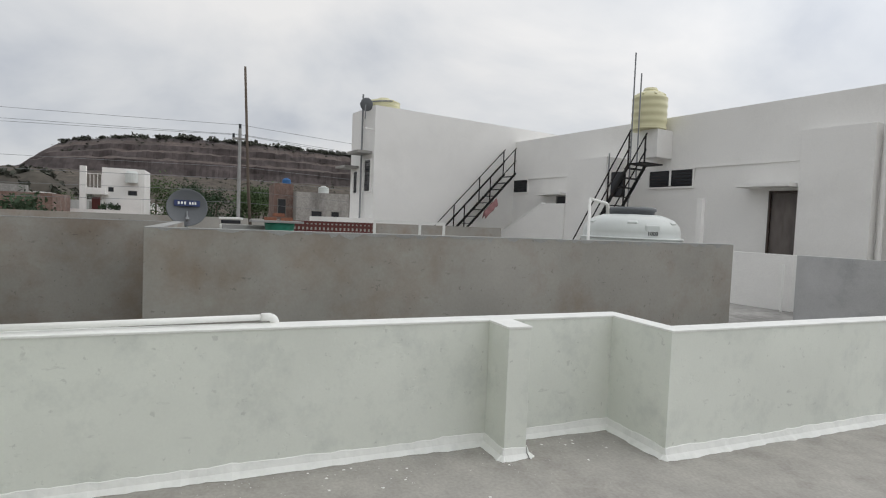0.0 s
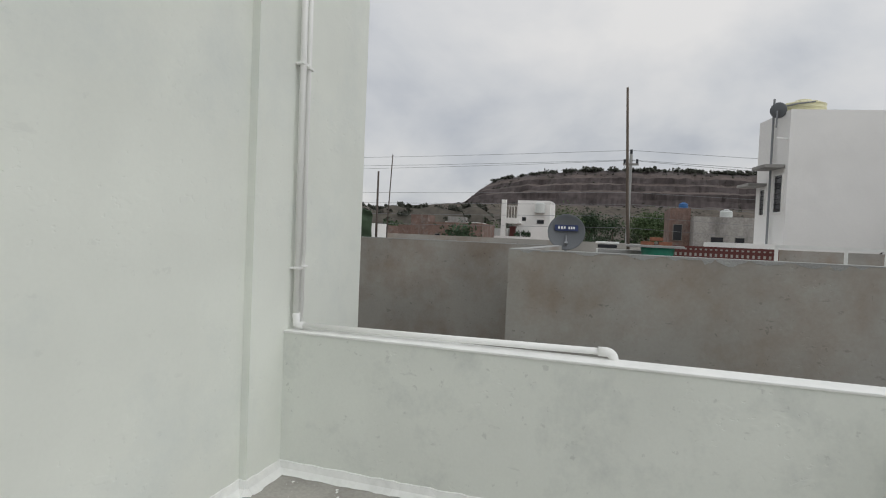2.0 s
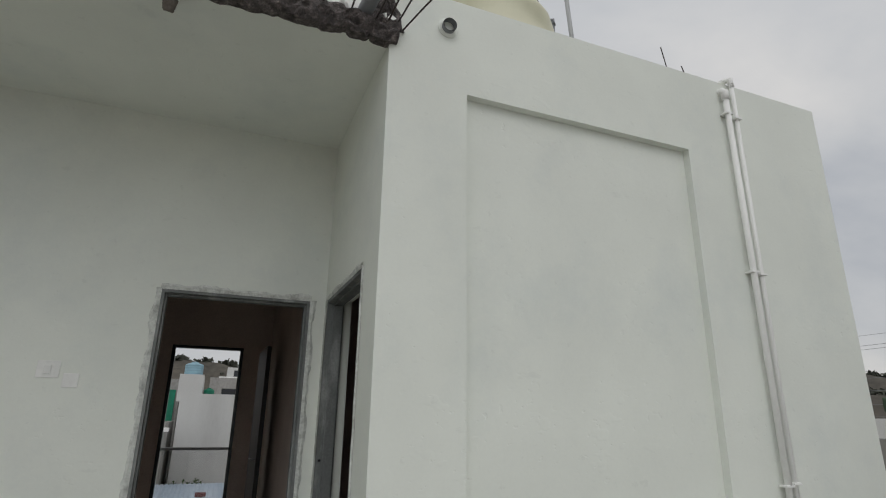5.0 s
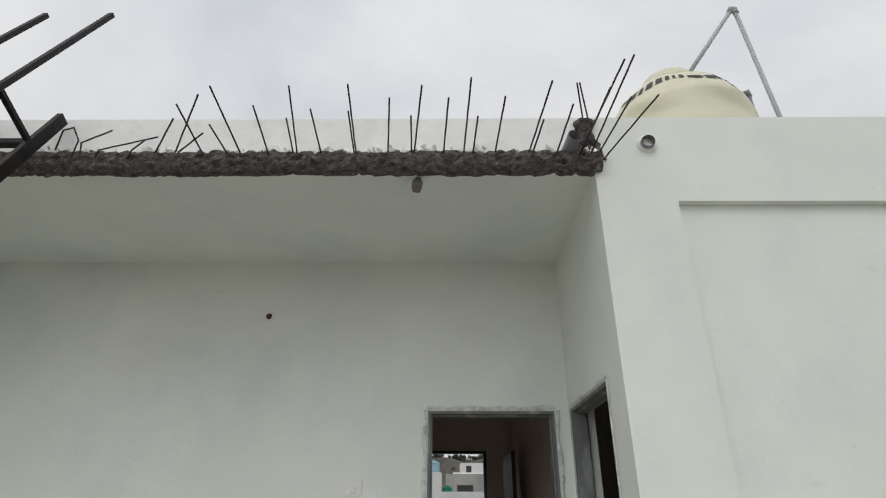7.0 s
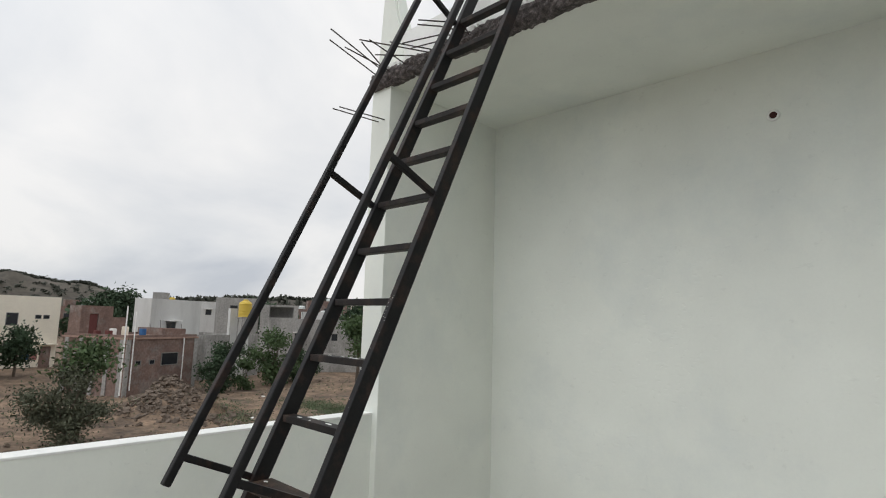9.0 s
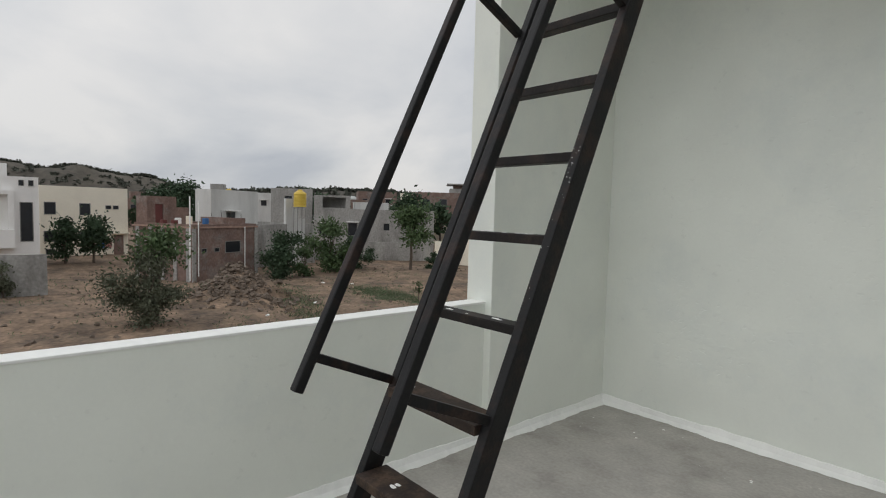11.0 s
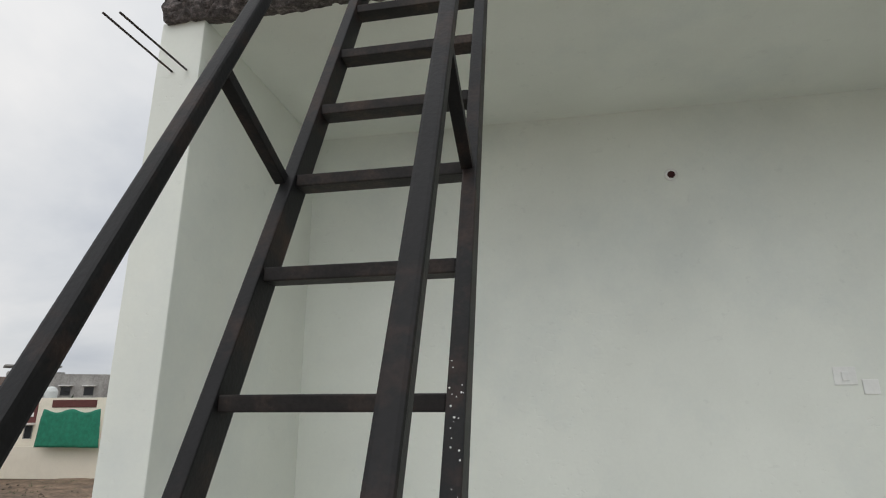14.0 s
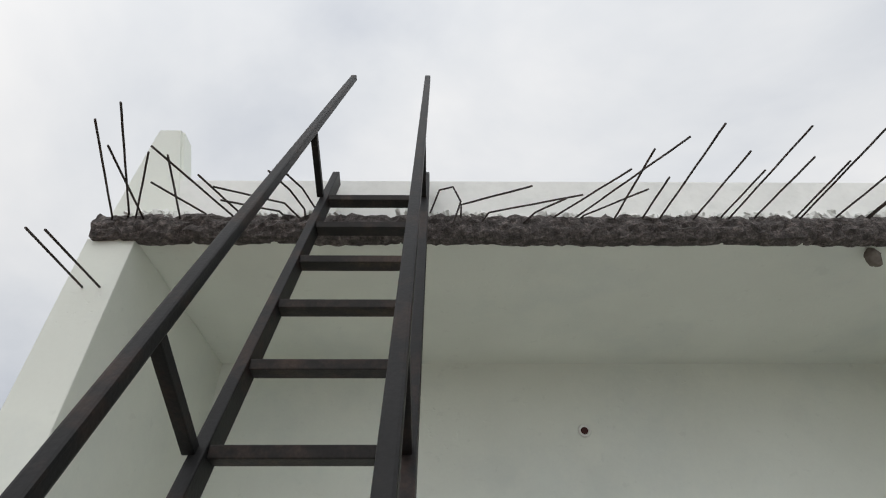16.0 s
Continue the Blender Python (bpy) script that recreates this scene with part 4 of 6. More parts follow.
def ground():
    xs = grid_lines(-1400, 1400, -60, -5, 0.45)
    ys = grid_lines(-1400, 1400, -12, 36, 0.45)
    vs = [(x, y, ground_height(x, y)) for y in ys for x in xs]
    n = len(xs)
    fs = [(j * n + i, j * n + i + 1, (j + 1) * n + i + 1, (j + 1) * n + i) for j in range(len(ys) - 1) for i in range(n - 1)]
    me = bpy.data.meshes.new("ground")
    me.from_pydata(vs, [], fs)
    me.polygons.foreach_set("use_smooth", [True] * len(fs))
    me.materials.append(M_EARTH)
    tagged(new("ground", me), "dry brown open plot with rubble, dirt and weeds", "", "", "structure")


ground()


def ridge(name, az0, az1, dist, height, depth, seed, material, label, crest_trees=0, tree_size=2.2, low=0.85, vary=0.35):
    """A hill seen far off, from one bearing to another (degrees from +x)."""
    n = int(abs(az1 - az0) * 2.2)
    rows = ((-0.55, 0.0), (-0.4, 0.12), (-0.22, 0.38), (-0.1, 0.7), (0.0, 0.95), (0.1, 1.0), (0.35, 0.8), (0.8, 0.0))
    vs, fs, crest = [], [], []
    for i in range(n + 1):
        f = i / n
        az = radians(az0 + (az1 - az0) * f)
        p = Vector((math.cos(az) * 4, math.sin(az) * 4, seed))
        ends = min(1, f * 6, (1 - f) * 6) ** 0.7 if 0 < f < 1 else 0
        h = height * ends * (low + vary * noise.noise(p) + 0.12 * noise.noise(p * 5))
        for k, (d, q) in enumerate(rows):
            r = dist + depth * d + noise.noise(p * 9 + Vector((0, 0, k * 3.3))) * depth * 0.05
            z = GZ + h * q * (1 + 0.06 * noise.noise(p * 14 + Vector((k, 0, 0))))
            vs.append((math.cos(az) * r, math.sin(az) * r, z))
        crest.append((az, dist + depth * 0.05, GZ + h * 0.97))
    m = len(rows)
    for i in range(n):
        for k in range(m - 1):
            fs.append((i * m + k, (i + 1) * m + k, (i + 1) * m + k + 1, i * m + k + 1))
    me = bpy.data.meshes.new(name)
    me.from_pydata(vs, [], fs)
    me.polygons.foreach_set("use_smooth", [True] * len(fs))
    me.materials.append(material)
    tagged(new(name, me), label, "", "", "structure")
    if crest_trees:
        r = random.Random(seed)
        spots = []
        for i in range(crest_trees):
            az, d, z = crest[r.randrange(len(crest))]
            az += radians(r.uniform(-0.25, 0.25))
            d -= r.choice((0, 0, 0, r.uniform(0, depth * 0.35)))
            k = (dist + depth * 0.05 - d) / depth
            spots.append((math.cos(az) * d, math.sin(az) * d, z * (1 - k * 1.6) + GZ * k * 1.6 if k > 0 else z - 0.4, tree_size * r.uniform(0.5, 1.5)))
        scrub(name + "_scrub", spots, seed)


def scrub(name, spots, seed):
    """Small far bushes: each an uneven clump of leaf-like facets."""
    r = np.random.RandomState(seed)
    vs, fs = [], []
    for x, y, z, s in spots:
        for k in range(16):
            c = np.array([x, y, z]) + r.normal(0, 1, 3) * np.array([s * 0.42, s * 0.42, s * 0.24]) + np.array([0, 0, s * 0.35])
            a, b = r.normal(0, 1, 3), r.normal(0, 1, 3)
            a *= s * 0.42 / np.linalg.norm(a)
            b *= s * 0.42 / np.linalg.norm(b)
            i = len(vs)
            vs += [tuple(c + a), tuple(c + b), tuple(c - a), tuple(c - b)]
            fs.append((i, i + 1, i + 2, i + 3))
    me = bpy.data.meshes.new(name)
    me.from_pydata(vs, [], fs)
    me.materials.append(M_SCRUB)
    tagged(new(name, me), "scattered dark green scrub on the hill", "bushes", "", "stuff")


def mesa_top(y):
    return float(np.interp(y, (-220, -91, -43, 17, 60, 83, 92, 100.6, 107.5, 113), (44, 53.6, 55.6, 56.0, 53.0, 49, 46, 40, 30, 24)))


def mesa():
    """The flat-topped hill with its band of cliffs, and its lower slope running on past the end."""
    n = 260
    vs, fs = [], []
    rows = ((270, 0.0), (320, 0.2), (350, 0.36), (378, 0.50), (384, 0.52), (387, 0.60), (389, 0.68), (395, 0.71), (397, 0.78), (402, 0.81), (404, 0.88), (411, 0.94), (420, 1.0), (520, 1.0), (640, 0.0))
    for i in range(n + 1):
        y = 262 - 480 * i / n
        base = float(np.interp(y, (-220, 107, 190, 262), (27, 27, 21, 4)))
        top = max(base, mesa_top(y) * (1 + 0.008 * noise.noise(Vector((0, y * 0.12, 5.5)))))
        for k, (x, q) in enumerate(rows):
            h = base * min(1, q / 0.5) if q <= 0.5 else base + (top - base) * (q - 0.5) / 0.5
            if k == len(rows) - 1:
                h = 0
            jag = noise.noise(Vector((k * 0.35, y * 0.09, 1))) * 4.5 + noise.noise(Vector((k * 0.6, y * 0.4, 2))) * 1.8
            vs.append((x + jag, y, GZ + h + noise.noise(Vector((k * 1.3, y * 0.16, 4))) * (0.9 if 0.1 < q < 0.98 else 0.25)))
    m = len(rows)
    for i in range(n):
        for k in range(m - 1):
            fs.append((i * m + k, i * m + k + 1, (i + 1) * m + k + 1, (i + 1) * m + k))
    me = bpy.data.meshes.new("mesa")
    me.from_pydata(vs, [], fs)
    me.materials.append(M_SLOPE)
    me.materials.append(M_CLIFF)
    me.materials.append(M_STRATA)
    for j, p in enumerate(me.polygons):
        k = j % (m - 1)
        y = me.vertices[p.vertices[0]].co.y
        p.material_index = 0 if y > 110 or k < 3 or k > 11 else (2 if k in (6, 8, 10) else 1)
    tagged(new("mesa", me), "flat-topped rocky hill with dark layered cliffs", "", "", "structure")
    r = random.Random(8)
    spots = []
    for i in range(900):
        y = r.uniform(-150, 98)
        if noise.noise(Vector((y * 0.09, 3, 3))) < -0.25:
            continue
        spots.append((r.uniform(414, 430), y, GZ + mesa_top(y) * 0.99, r.choice((0.8, 1.2, 1.6, 2.6)) * r.uniform(0.7, 1.3)))
    for i in range(500):
        y = r.uniform(-120, 200)
        k = r.random()
        spots.append((310 + 68 * k, y, GZ + 27 * (0.18 + 0.82 * k) * (1 if y < 107 else 0.8), r.uniform(0.6, 1.6)))
    for i in range(420):
        y = r.uniform(-120, 95)
        k = r.random()
        spots.append((384 + 30 * k, y, GZ + 27 + (mesa_top(y) - 27) * k, r.uniform(0.5, 1.2)))
    scrub("mesa_scrub", spots, 5)


mesa()
ridge("ridge_north", 16, 128, 330, 34, 160, 3, M_HILL, "low scrub-covered hill", 520, 2.6, 0.95, 0.2)
ridge("ridge_east_low", 8, 40, 250, 21, 90, 12, M_HILL, "low bare brown hill slope", 120, 2.2)
ridge("ridge_west", 162, 200, 350, 27, 160, 6, M_HILL, "low scrub-covered hill", 1300, 1.5)
ridge("ridge_northwest", 122, 168, 360, 15.5, 150, 21, M_HILL, "low green wooded hill", 1300, 2.3)
ridge("ridge_south", 200, 368, 420, 16, 160, 9, M_HILL, "low far hill", 200, 3.0)


# ---- trees ----
def leaf_cloud(name, blobs, count, size, seed, material, parent, label=""):
    r = np.random.RandomState(seed)
    w = np.array([b[3] ** 2 for b in blobs])
    pick = r.choice(len(blobs), count, p=w / w.sum())
    vs, fs = [], []
    for j in pick:
        bx, by, bz, br = blobs[j]
        d = r.normal(0, 1, 3)
        d /= np.linalg.norm(d)
        c = np.array([bx, by, bz]) + d * br * abs(r.normal(0.75, 0.45)) * np.array([1.15, 1.15, 0.85])
        a, b = r.normal(0, 1, 3), r.normal(0, 1, 3)
        a *= size * r.uniform(0.5, 1.2) / np.linalg.norm(a)
        b = np.cross(a, b)
        b *= size * r.uniform(0.25, 0.55) / max(np.linalg.norm(b), 1e-6)
        i = len(vs)
        vs += [tuple(c - a), tuple(c + b), tuple(c + a), tuple(c - b)]
        fs.append((i, i + 1, i + 2, i + 3))
    me = bpy.data.meshes.new(name)
    me.from_pydata(vs, [], fs)
    me.materials.append(material)
    ob = new(name, me)
    ob.parent = parent
    if label:
        ob["label"] = label
    return ob


def tree(place, height, spread, label, seed, material=None, leaves=2200, leaf=0.16, trunk=0.35, low=0.25, group="", blobs=11, lean=0.0, tall=1.0):
    r = random.Random(seed)
    t = thing("tree", place, label, "tree", group)
    h0 = height * trunk
    bm = bmesh.new()
    r0 = height * 0.028
    add_tube(bm, [(0, 0, -0.2), (0.02 * height, 0, h0 * 0.5), (lean * 0.3, 0.01 * height, h0), (lean, 0, height * 0.75)], r0, 8, r0 * 0.3)
    bl = []
    for i in range(blobs):
        a = i * 2.4 + r.uniform(-0.5, 0.5)
        q = r.uniform(0.1, 1.0)
        z = height * (low + (0.88 - low) * r.random())
        k = spread * 0.5 * (0.95 - 0.55 * abs((z / height - 0.55) / 0.5) * tall)
        c = (math.cos(a) * k * q + lean, math.sin(a) * k * q, z)
        bl.append((*c, height * r.uniform(0.10, 0.2)))
        add_tube(bm, [(lean * 0.2, 0, h0 * r.uniform(0.7, 1.1)), (c[0] * 0.5, c[1] * 0.5, (h0 + z) * 0.5 + 0.05 * height), c], r0 * 0.45, 5, r0 * 0.12)
    bl.append((lean, 0, height * 0.85, height * 0.16))
    part("trunk", bm, M_BARK, t)
    leaf_cloud("crown", bl, leaves, leaf, seed, material or M_LEAF, t)
    return t


# ---- buildings ----
def far_window(t, m, x, z, w, h, shade=False, bars=0, frame_paint=None):
    """A window on the wall plane y = 0 of m, x along, with its frame, pane and, where there is one, a concrete shade."""
    fr = bmesh.new()
    f = 0.045 if w > 0.5 else 0.03
    for lo, hi in (((x - f, -0.04, z - f), (x + w + f, 0.02, z)), ((x - f, -0.04, z + h), (x + w + f, 0.02, z + h + f)), ((x - f, -0.04, z), (x, 0.02, z + h)), ((x + w, -0.04, z), (x + w + f, 0.02, z + h))):
        add_box(fr, lo, hi, 0, m)
    win = part("window", fr, frame_paint or (M_HOUSE if bars else M_PEEL), t)
    part("pane", box((x, -0.012, z), (x + w, 0.01, z + h), 0, m), M_WINDOW, win, "dark window pane")
    for i in range(bars):
        zz = z + h * (i + 0.5) / bars
        part("louvre", box((x, -0.03, zz - 0.008), (x + w, -0.014, zz + 0.008), 0, m), M_IRON, win)
    if shade:
        part("window_shade", box((x - 0.2, -0.5, z + h + 0.09), (x + w + 0.2, 0.0, z + h + 0.17), 0, m), M_HOUSE, t)
    return win


def building(label, x, y, turn, w, d, z1, material, front=(), side=(), parapet=0.8, z0=GZ - 0.3, group="", bands=0, shed=None):
    """A flat-roofed town house. (x, y): its near corner; the front runs along the turn's direction, the depth to its left."""
    t = thing("town_house", (x, y, 0), label, "building", group, turn)
    part("wall", box((0, 0, z0), (w, d, z1 - parapet)), material, t)
    th = 0.15
    part("roof_parapet", boxes([((0, 0, z1 - parapet), (w, th, z1)), ((0, d - th, z1 - parapet), (w, d, z1)), ((0, th, z1 - parapet), (th, d - th, z1)), ((w - th, th, z1 - parapet), (w, d - th, z1))]), material, t)
    part("roof", box((th, th, z1 - parapet), (w - th, d - th, z1 - parapet + 0.03)), M_TOWN_GREY, t)
    for b in range(bands):
        zz = z1 - parapet - b * 3.0
        part("ledge", box((-0.05, -0.05, zz - 0.12), (w + 0.05, -0.0, zz)), material, t)
    for (wx, wz, ww, wh, *rest) in front:
        far_window(t, Matrix(), wx, wz, ww, wh, *rest)
    ms = pose(0, 0, 0, 0, 0, -90)
    for (wx, wz, ww, wh, *rest) in side:
        far_window(t, ms, -wx - ww, wz, ww, wh, *rest)
    return t

# ---- the neighbouring roof ----
structure("neighbour_wall", boxes([((3.79, -7.1, GZ), (3.91, -0.92, 1.243)), ((3.91, -1.04, GZ), (7.02, -0.92, 1.243)), ((6.90, -0.92, GZ), (7.02, 13.0, 1.243))], 0.004), M_GREY,
          "rough grey cement plastered parapet of the next house")
structure("neighbour_coping", boxes([((3.788, -7.1, 1.243), (3.912, -0.922, 1.252)), ((3.912, -1.04, 1.243), (7.02, -0.918, 1.252)), ((6.898, -0.918, 1.243), (7.02, 13.0, 1.252))], 0.002), M_GREYTOP,
          "pale cement top of the grey parapet")
structure("neighbour_roof", boxes([((3.91, -14.5, GZ), (22, -0.93, 0.1)), ((7.02, -0.93, GZ), (22, 13.0, 0.1))]), M_TOWN_GREY, "grey cement roof floor of the next houses")
structure("far_roof_wall", boxes([((11.9, -8.4, 0.1), (12.02, 12.0, 1.30))], 0.004), M_GREY, "low grey roof parapet further off")
structure("duct_floor", box((2.27, -9, GZ - 0.2), (3.79, 6, GZ + 0.02)), M_TOWN_GREY, "shaft floor between the houses")



def mortar_laps():
    """Ragged laps of coping mortar hanging over the top of the grey wall, and a patched seam."""
    r = random.Random(17)
    bm = bmesh.new()
    y = -6.9
    while y < -1.0:
        w = r.uniform(0.05, 0.22)
        d = r.uniform(0.012, 0.05)
        n = 7
        top = [bm.verts.new((3.786, y + w * i / n, 1.246)) for i in range(n + 1)]
        low = [bm.verts.new((3.7865, y + w * i / n, 1.243 - d * math.sin(math.pi * (i + 0.4) / (n + 0.8)) * r.uniform(0.6, 1.1))) for i in range(n + 1)]
        for i in range(n):
            bm.faces.new((top[i], low[i], low[i + 1], top[i + 1]))
        y += w * r.uniform(0.7, 2.2)
    tagged(part("mortar_laps", bm, M_GREYTOP), "ragged pale mortar laps under the top of the grey wall", "mortar", "", "stuff")


mortar_laps()

NBX, NBY, NBT = 16.17, -11.17, 10.0


def nb(name, label, category, group=""):
    return thing(name, (NBX, NBY, 0), label, category, group, NBT)


def house_far():
    t = nb("white_house", "large white plastered house with barred windows in its narrow side", "building")
    part("wall", boxes([((0, -7, GZ), (1.75, 5.477, 4.82))]), M_HOUSE, t)
    part("wall", boxes([((1.75, -7, GZ), (5, 2.5, 4.6))]), M_HOUSE, t)
    part("plinth_wall", box((-0.0, 5.477, GZ), (2.4, 6.6, 1.42)), M_HOUSE, t)
    m = pose(1.75, 5.477, 0, 0, 0, 180)
    far_window(t, m, 1.14, 2.26, 0.42, 0.95, False, 7)
    far_window(t, m, 0.33, 2.22, 0.26, 0.68, False, 6)
    part("window_shade", box((0.15, 5.477, 3.38), (0.95, 5.95, 3.46)), M_TOWN_GREY, t, "thin grey concrete window shade")
    part("window_shade", box((1.1, 5.477, 3.0), (1.9, 5.95, 3.07)), M_TOWN_GREY, t, "thin grey concrete window shade")
    part("pipe", tube([(0.0 + 0.75, 5.56, 0.1), (0.75, 5.56, 5.25)], 0.03, 8), M_PIPE_GREY, t)
    part("pipe", tube([(0.75, 5.56, 5.0), (0.3, 5.2, 5.03), (0.05, 4.9, 5.03)], 0.02, 8), M_PIPE_GREY, t)
    part("bracket", bar((0.1, 5.477, 4.1), (0.1, 5.75, 4.12), 0.04, 0.04), M_HOUSE, t)
    return t


def house_near():
    t = nb("white_house", "long white plastered house with a wooden door and louvred windows", "building")
    for lo, hi in (((-16, -8, GZ), (-9.43, 0, 4.33)), ((-8.79, -8, GZ), (0, 0, 4.33)), ((-9.43, -8, 2.32), (-8.79, 0, 4.33)), ((-9.43, -8, GZ), (-8.79, -0.12, 2.32))):
        part("wall", box(lo, hi), M_HOUSE, t)
    part("ledge", box((-9.45, 0.0, 2.985), (-0.05, 0.035, 3.015)), M_HOUSE, t)
    m = pose(0, 0, 0, 0, 0, 180)
    far_window(t, m, 0.02, 2.55, 0.72, 0.42, False, 5)
    far_window(t, m, 5.65, 2.54, 1.25, 0.42, False, 5)
    part("mullion", box((-6.3, 0.02, 2.56), (-6.25, 0.045, 2.96)), M_HOUSE, t)
    far_window(t, m, 2.2, 2.08, 0.42, 0.28)
    part("window_shade", box((-2.75, 0.0, 2.40), (-1.5, 0.45, 2.46)), M_HOUSE, t)
    part("wall_block", box((-5.0, 0, 0.1), (-3.55, 1.0, 3.33), 0.01), M_HOUSE, t)
    part("wall_block", box((-10.75, 0, 0.1), (-9.46, 0.3, 3.58), 0.01), M_HOUSE, t)
    part("window_shade", box((-9.40, 0.0, 2.42), (-8.28, 0.55, 2.50), 0.005), M_HOUSE, t)
    part("tank_block", box((-6.26, 0, 3.25), (-5.72, 0.62, 3.97), 0.015), M_HOUSE, t)
    d = part("door", box((-9.43, -0.10, 0.1), (-8.79, -0.05, 2.32)), mat("weathered_door", (0.15, 0.13, 0.12), 0.6, spots=(0.08, 0.07, 0.06), spot_scale=5, spot_amount=0.7, tone=0.3, tone_scale=6, streak=True), t, "weathered grey brown wooden door")
    part("door_frame", boxes([((-9.47, -0.1, 0.1), (-9.43, 0.02, 2.36)), ((-8.79, -0.1, 0.1), (-8.75, 0.02, 2.36)), ((-9.43, -0.1, 2.32), (-8.79, 0.02, 2.36))]), M_WOOD, d)
    part("handle", bar((-8.88, -0.03, 1.15), (-8.88, -0.03, 1.32), 0.02, 0.03), M_PIPE_GREY, d)
    for x, z in ((-10.86, 3.5), (-11.15, 3.45)):
        part("pipe", tube([(x, 0.12, 0.1), (x, 0.12, z)], 0.045, 10), M_HOUSE, t)
    for x, y, z0, z1 in ((-5.83, 1.08, 1.0, 5.85), (-6.02, 1.06, 2.6, 5.3), (-5.12, 1.04, 0.1, 3.4)):
        part("pipe", tube([(x, y, z0), (x, y, z1)], 0.018, 8), M_PIPE_GREY, t)
    # side wall of the masonry stair
    bm = bmesh.new()
    prof = [(-0.4, 0.1), (-0.4, 1.0), (-2.62, 2.08), (-3.55, 2.08), (-3.55, 0.1)]
    a = [bm.verts.new((x, 0.9, z)) for x, z in prof]
    b = [bm.verts.new((x, 1.05, z)) for x, z in prof]
    bm.faces.new(a)
    bm.faces.new(b[::-1])
    for i in range(5):
        bm.faces.new((a[i], b[i], b[(i + 1) % 5], a[(i + 1) % 5]))
    bmesh.ops.recalc_face_normals(bm, faces=bm.faces)
    part("stair_wall", bm, M_HOUSE, t)
    part("stair_coping", bar((-0.4, 0.975, 1.02), (-2.62, 0.975, 2.10), 0.17, 0.04, (0, 0, 1)), M_TRIM, t, "bright white painted stair coping")
    return t


house_far()
house_near()
t = nb("low_wall", "low white plastered roof wall", "wall")
part("wall", box((-15.5, 2.45, 0.1), (-9.35, 2.6, 1.06)), M_HOUSE, t)
t = nb("low_wall", "low grey stained roof wall with patchy plaster", "wall")
part("wall", box((-15.5, 3.6, 0.1), (-11.1, 3.75, 1.10)), mat("patchy_plaster", (0.5, 0.5, 0.5), 0.9, spots=(0.3, 0.3, 0.31), spot_scale=1.2, spot_amount=0.8, tone=0.1), t)
t = nb("roof_pipe", "thin grey pipe rising beside the low white roof wall", "pipe")
part("pipe", tube([(-10.45, 2.75, 0.1), (-10.45, 2.75, 0.9)], 0.02, 8), M_PIPE, t)
t = nb("roof_post", "slim white plastered post on the roof", "post")
part("post", box((-8.77, 2.42, 0.1), (-8.66, 2.53, 2.05), 0.008), M_HOUSE, t)


def far_tank(name, m, r, h, material, label):
    t = tank(name, (0, 0, 0), r, h, material, label, ribs=4)
    t.matrix_basis = m
    return t


M0 = pose(NBX, NBY, 0, 0, 0, NBT)
far_tank("water_tank", M0 @ pose(-5.86, 0.47, 3.97), 0.44, 1.08, M_TANK, "pale yellow plastic water tank on a white block")
far_tank("water_tank", M0 @ pose(0.75, 4.85, 4.60), 0.52, 0.62, M_TANK, "pale yellow plastic water tank behind the roof edge")


def dish(place, r, label, turn, mast, sign=True):
    t = thing("satellite_dish", place, label, "satellite dish", "", turn)
    prof = [(0.012, 0.0)] + [(r * k / 8, 0.22 * r * (k / 8) ** 2) for k in range(1, 9)] + [(r * 1.0, 0.22 * r + 0.012), (r * 0.97, 0.22 * r + 0.012)] + [(r * k / 8, 0.22 * r * (k / 8) ** 2 + 0.012) for k in range(7, 0, -1)]
    bm = lathe(prof, 36)
    m = pose(0, 0, 0, 78, 0, 0)
    for v in bm.verts:
        v.co = m @ Vector((v.co.x, v.co.y, v.co.z))
    part("reflector", bm, M_DISH, t, smooth=True)
    if sign:
        part("sign_plate", box((-0.62 * r, -0.022 - r * 0.02, 0.10 * r), (0.62 * r, -0.016, 0.42 * r), 0, pose(0, -0.028, 0, -12, 0, 0)), M_NAVY, t, "dark blue sign plate")
        for x, w in ((-0.40, 0.09), (-0.25, 0.09), (-0.10, 0.09), (0.14, 0.08), (0.27, 0.08), (0.40, 0.08)):
            part("sign_mark", box(((x - w / 2) * r, -0.0365, 0.19 * r), ((x + w / 2) * r, -0.031, 0.33 * r), 0, pose(0, -0.022, 0, -12, 0, 0)), M_TRIM, t, "white bar")
    part("arm", tube([(0, -0.02, -r * 0.15), (0, -r * 0.5, -r * 0.62)], 0.012, 8), M_PIPE_GREY, t)
    part("feed", tube([(0, -r * 0.48, -r * 0.64), (0, -r * 0.62, -r * 0.5)], 0.025, 10), M_PIPE_GREY, t)
    part("mast", tube([(0, 0.05, -mast), (0, 0.05, -r * 0.1)], 0.02, 10), M_PIPE_GREY, t)
    return t


dish((7.63, -1.04, 1.43), 0.265, "grey satellite dish with a dark blue sign plate on a mast", -84, 1.5)
dish((NBX + 0.30 - 0.96, NBY + 5.62, 4.86), 0.2, "small dark satellite dish on the white house roof", 60, 0.45, False)


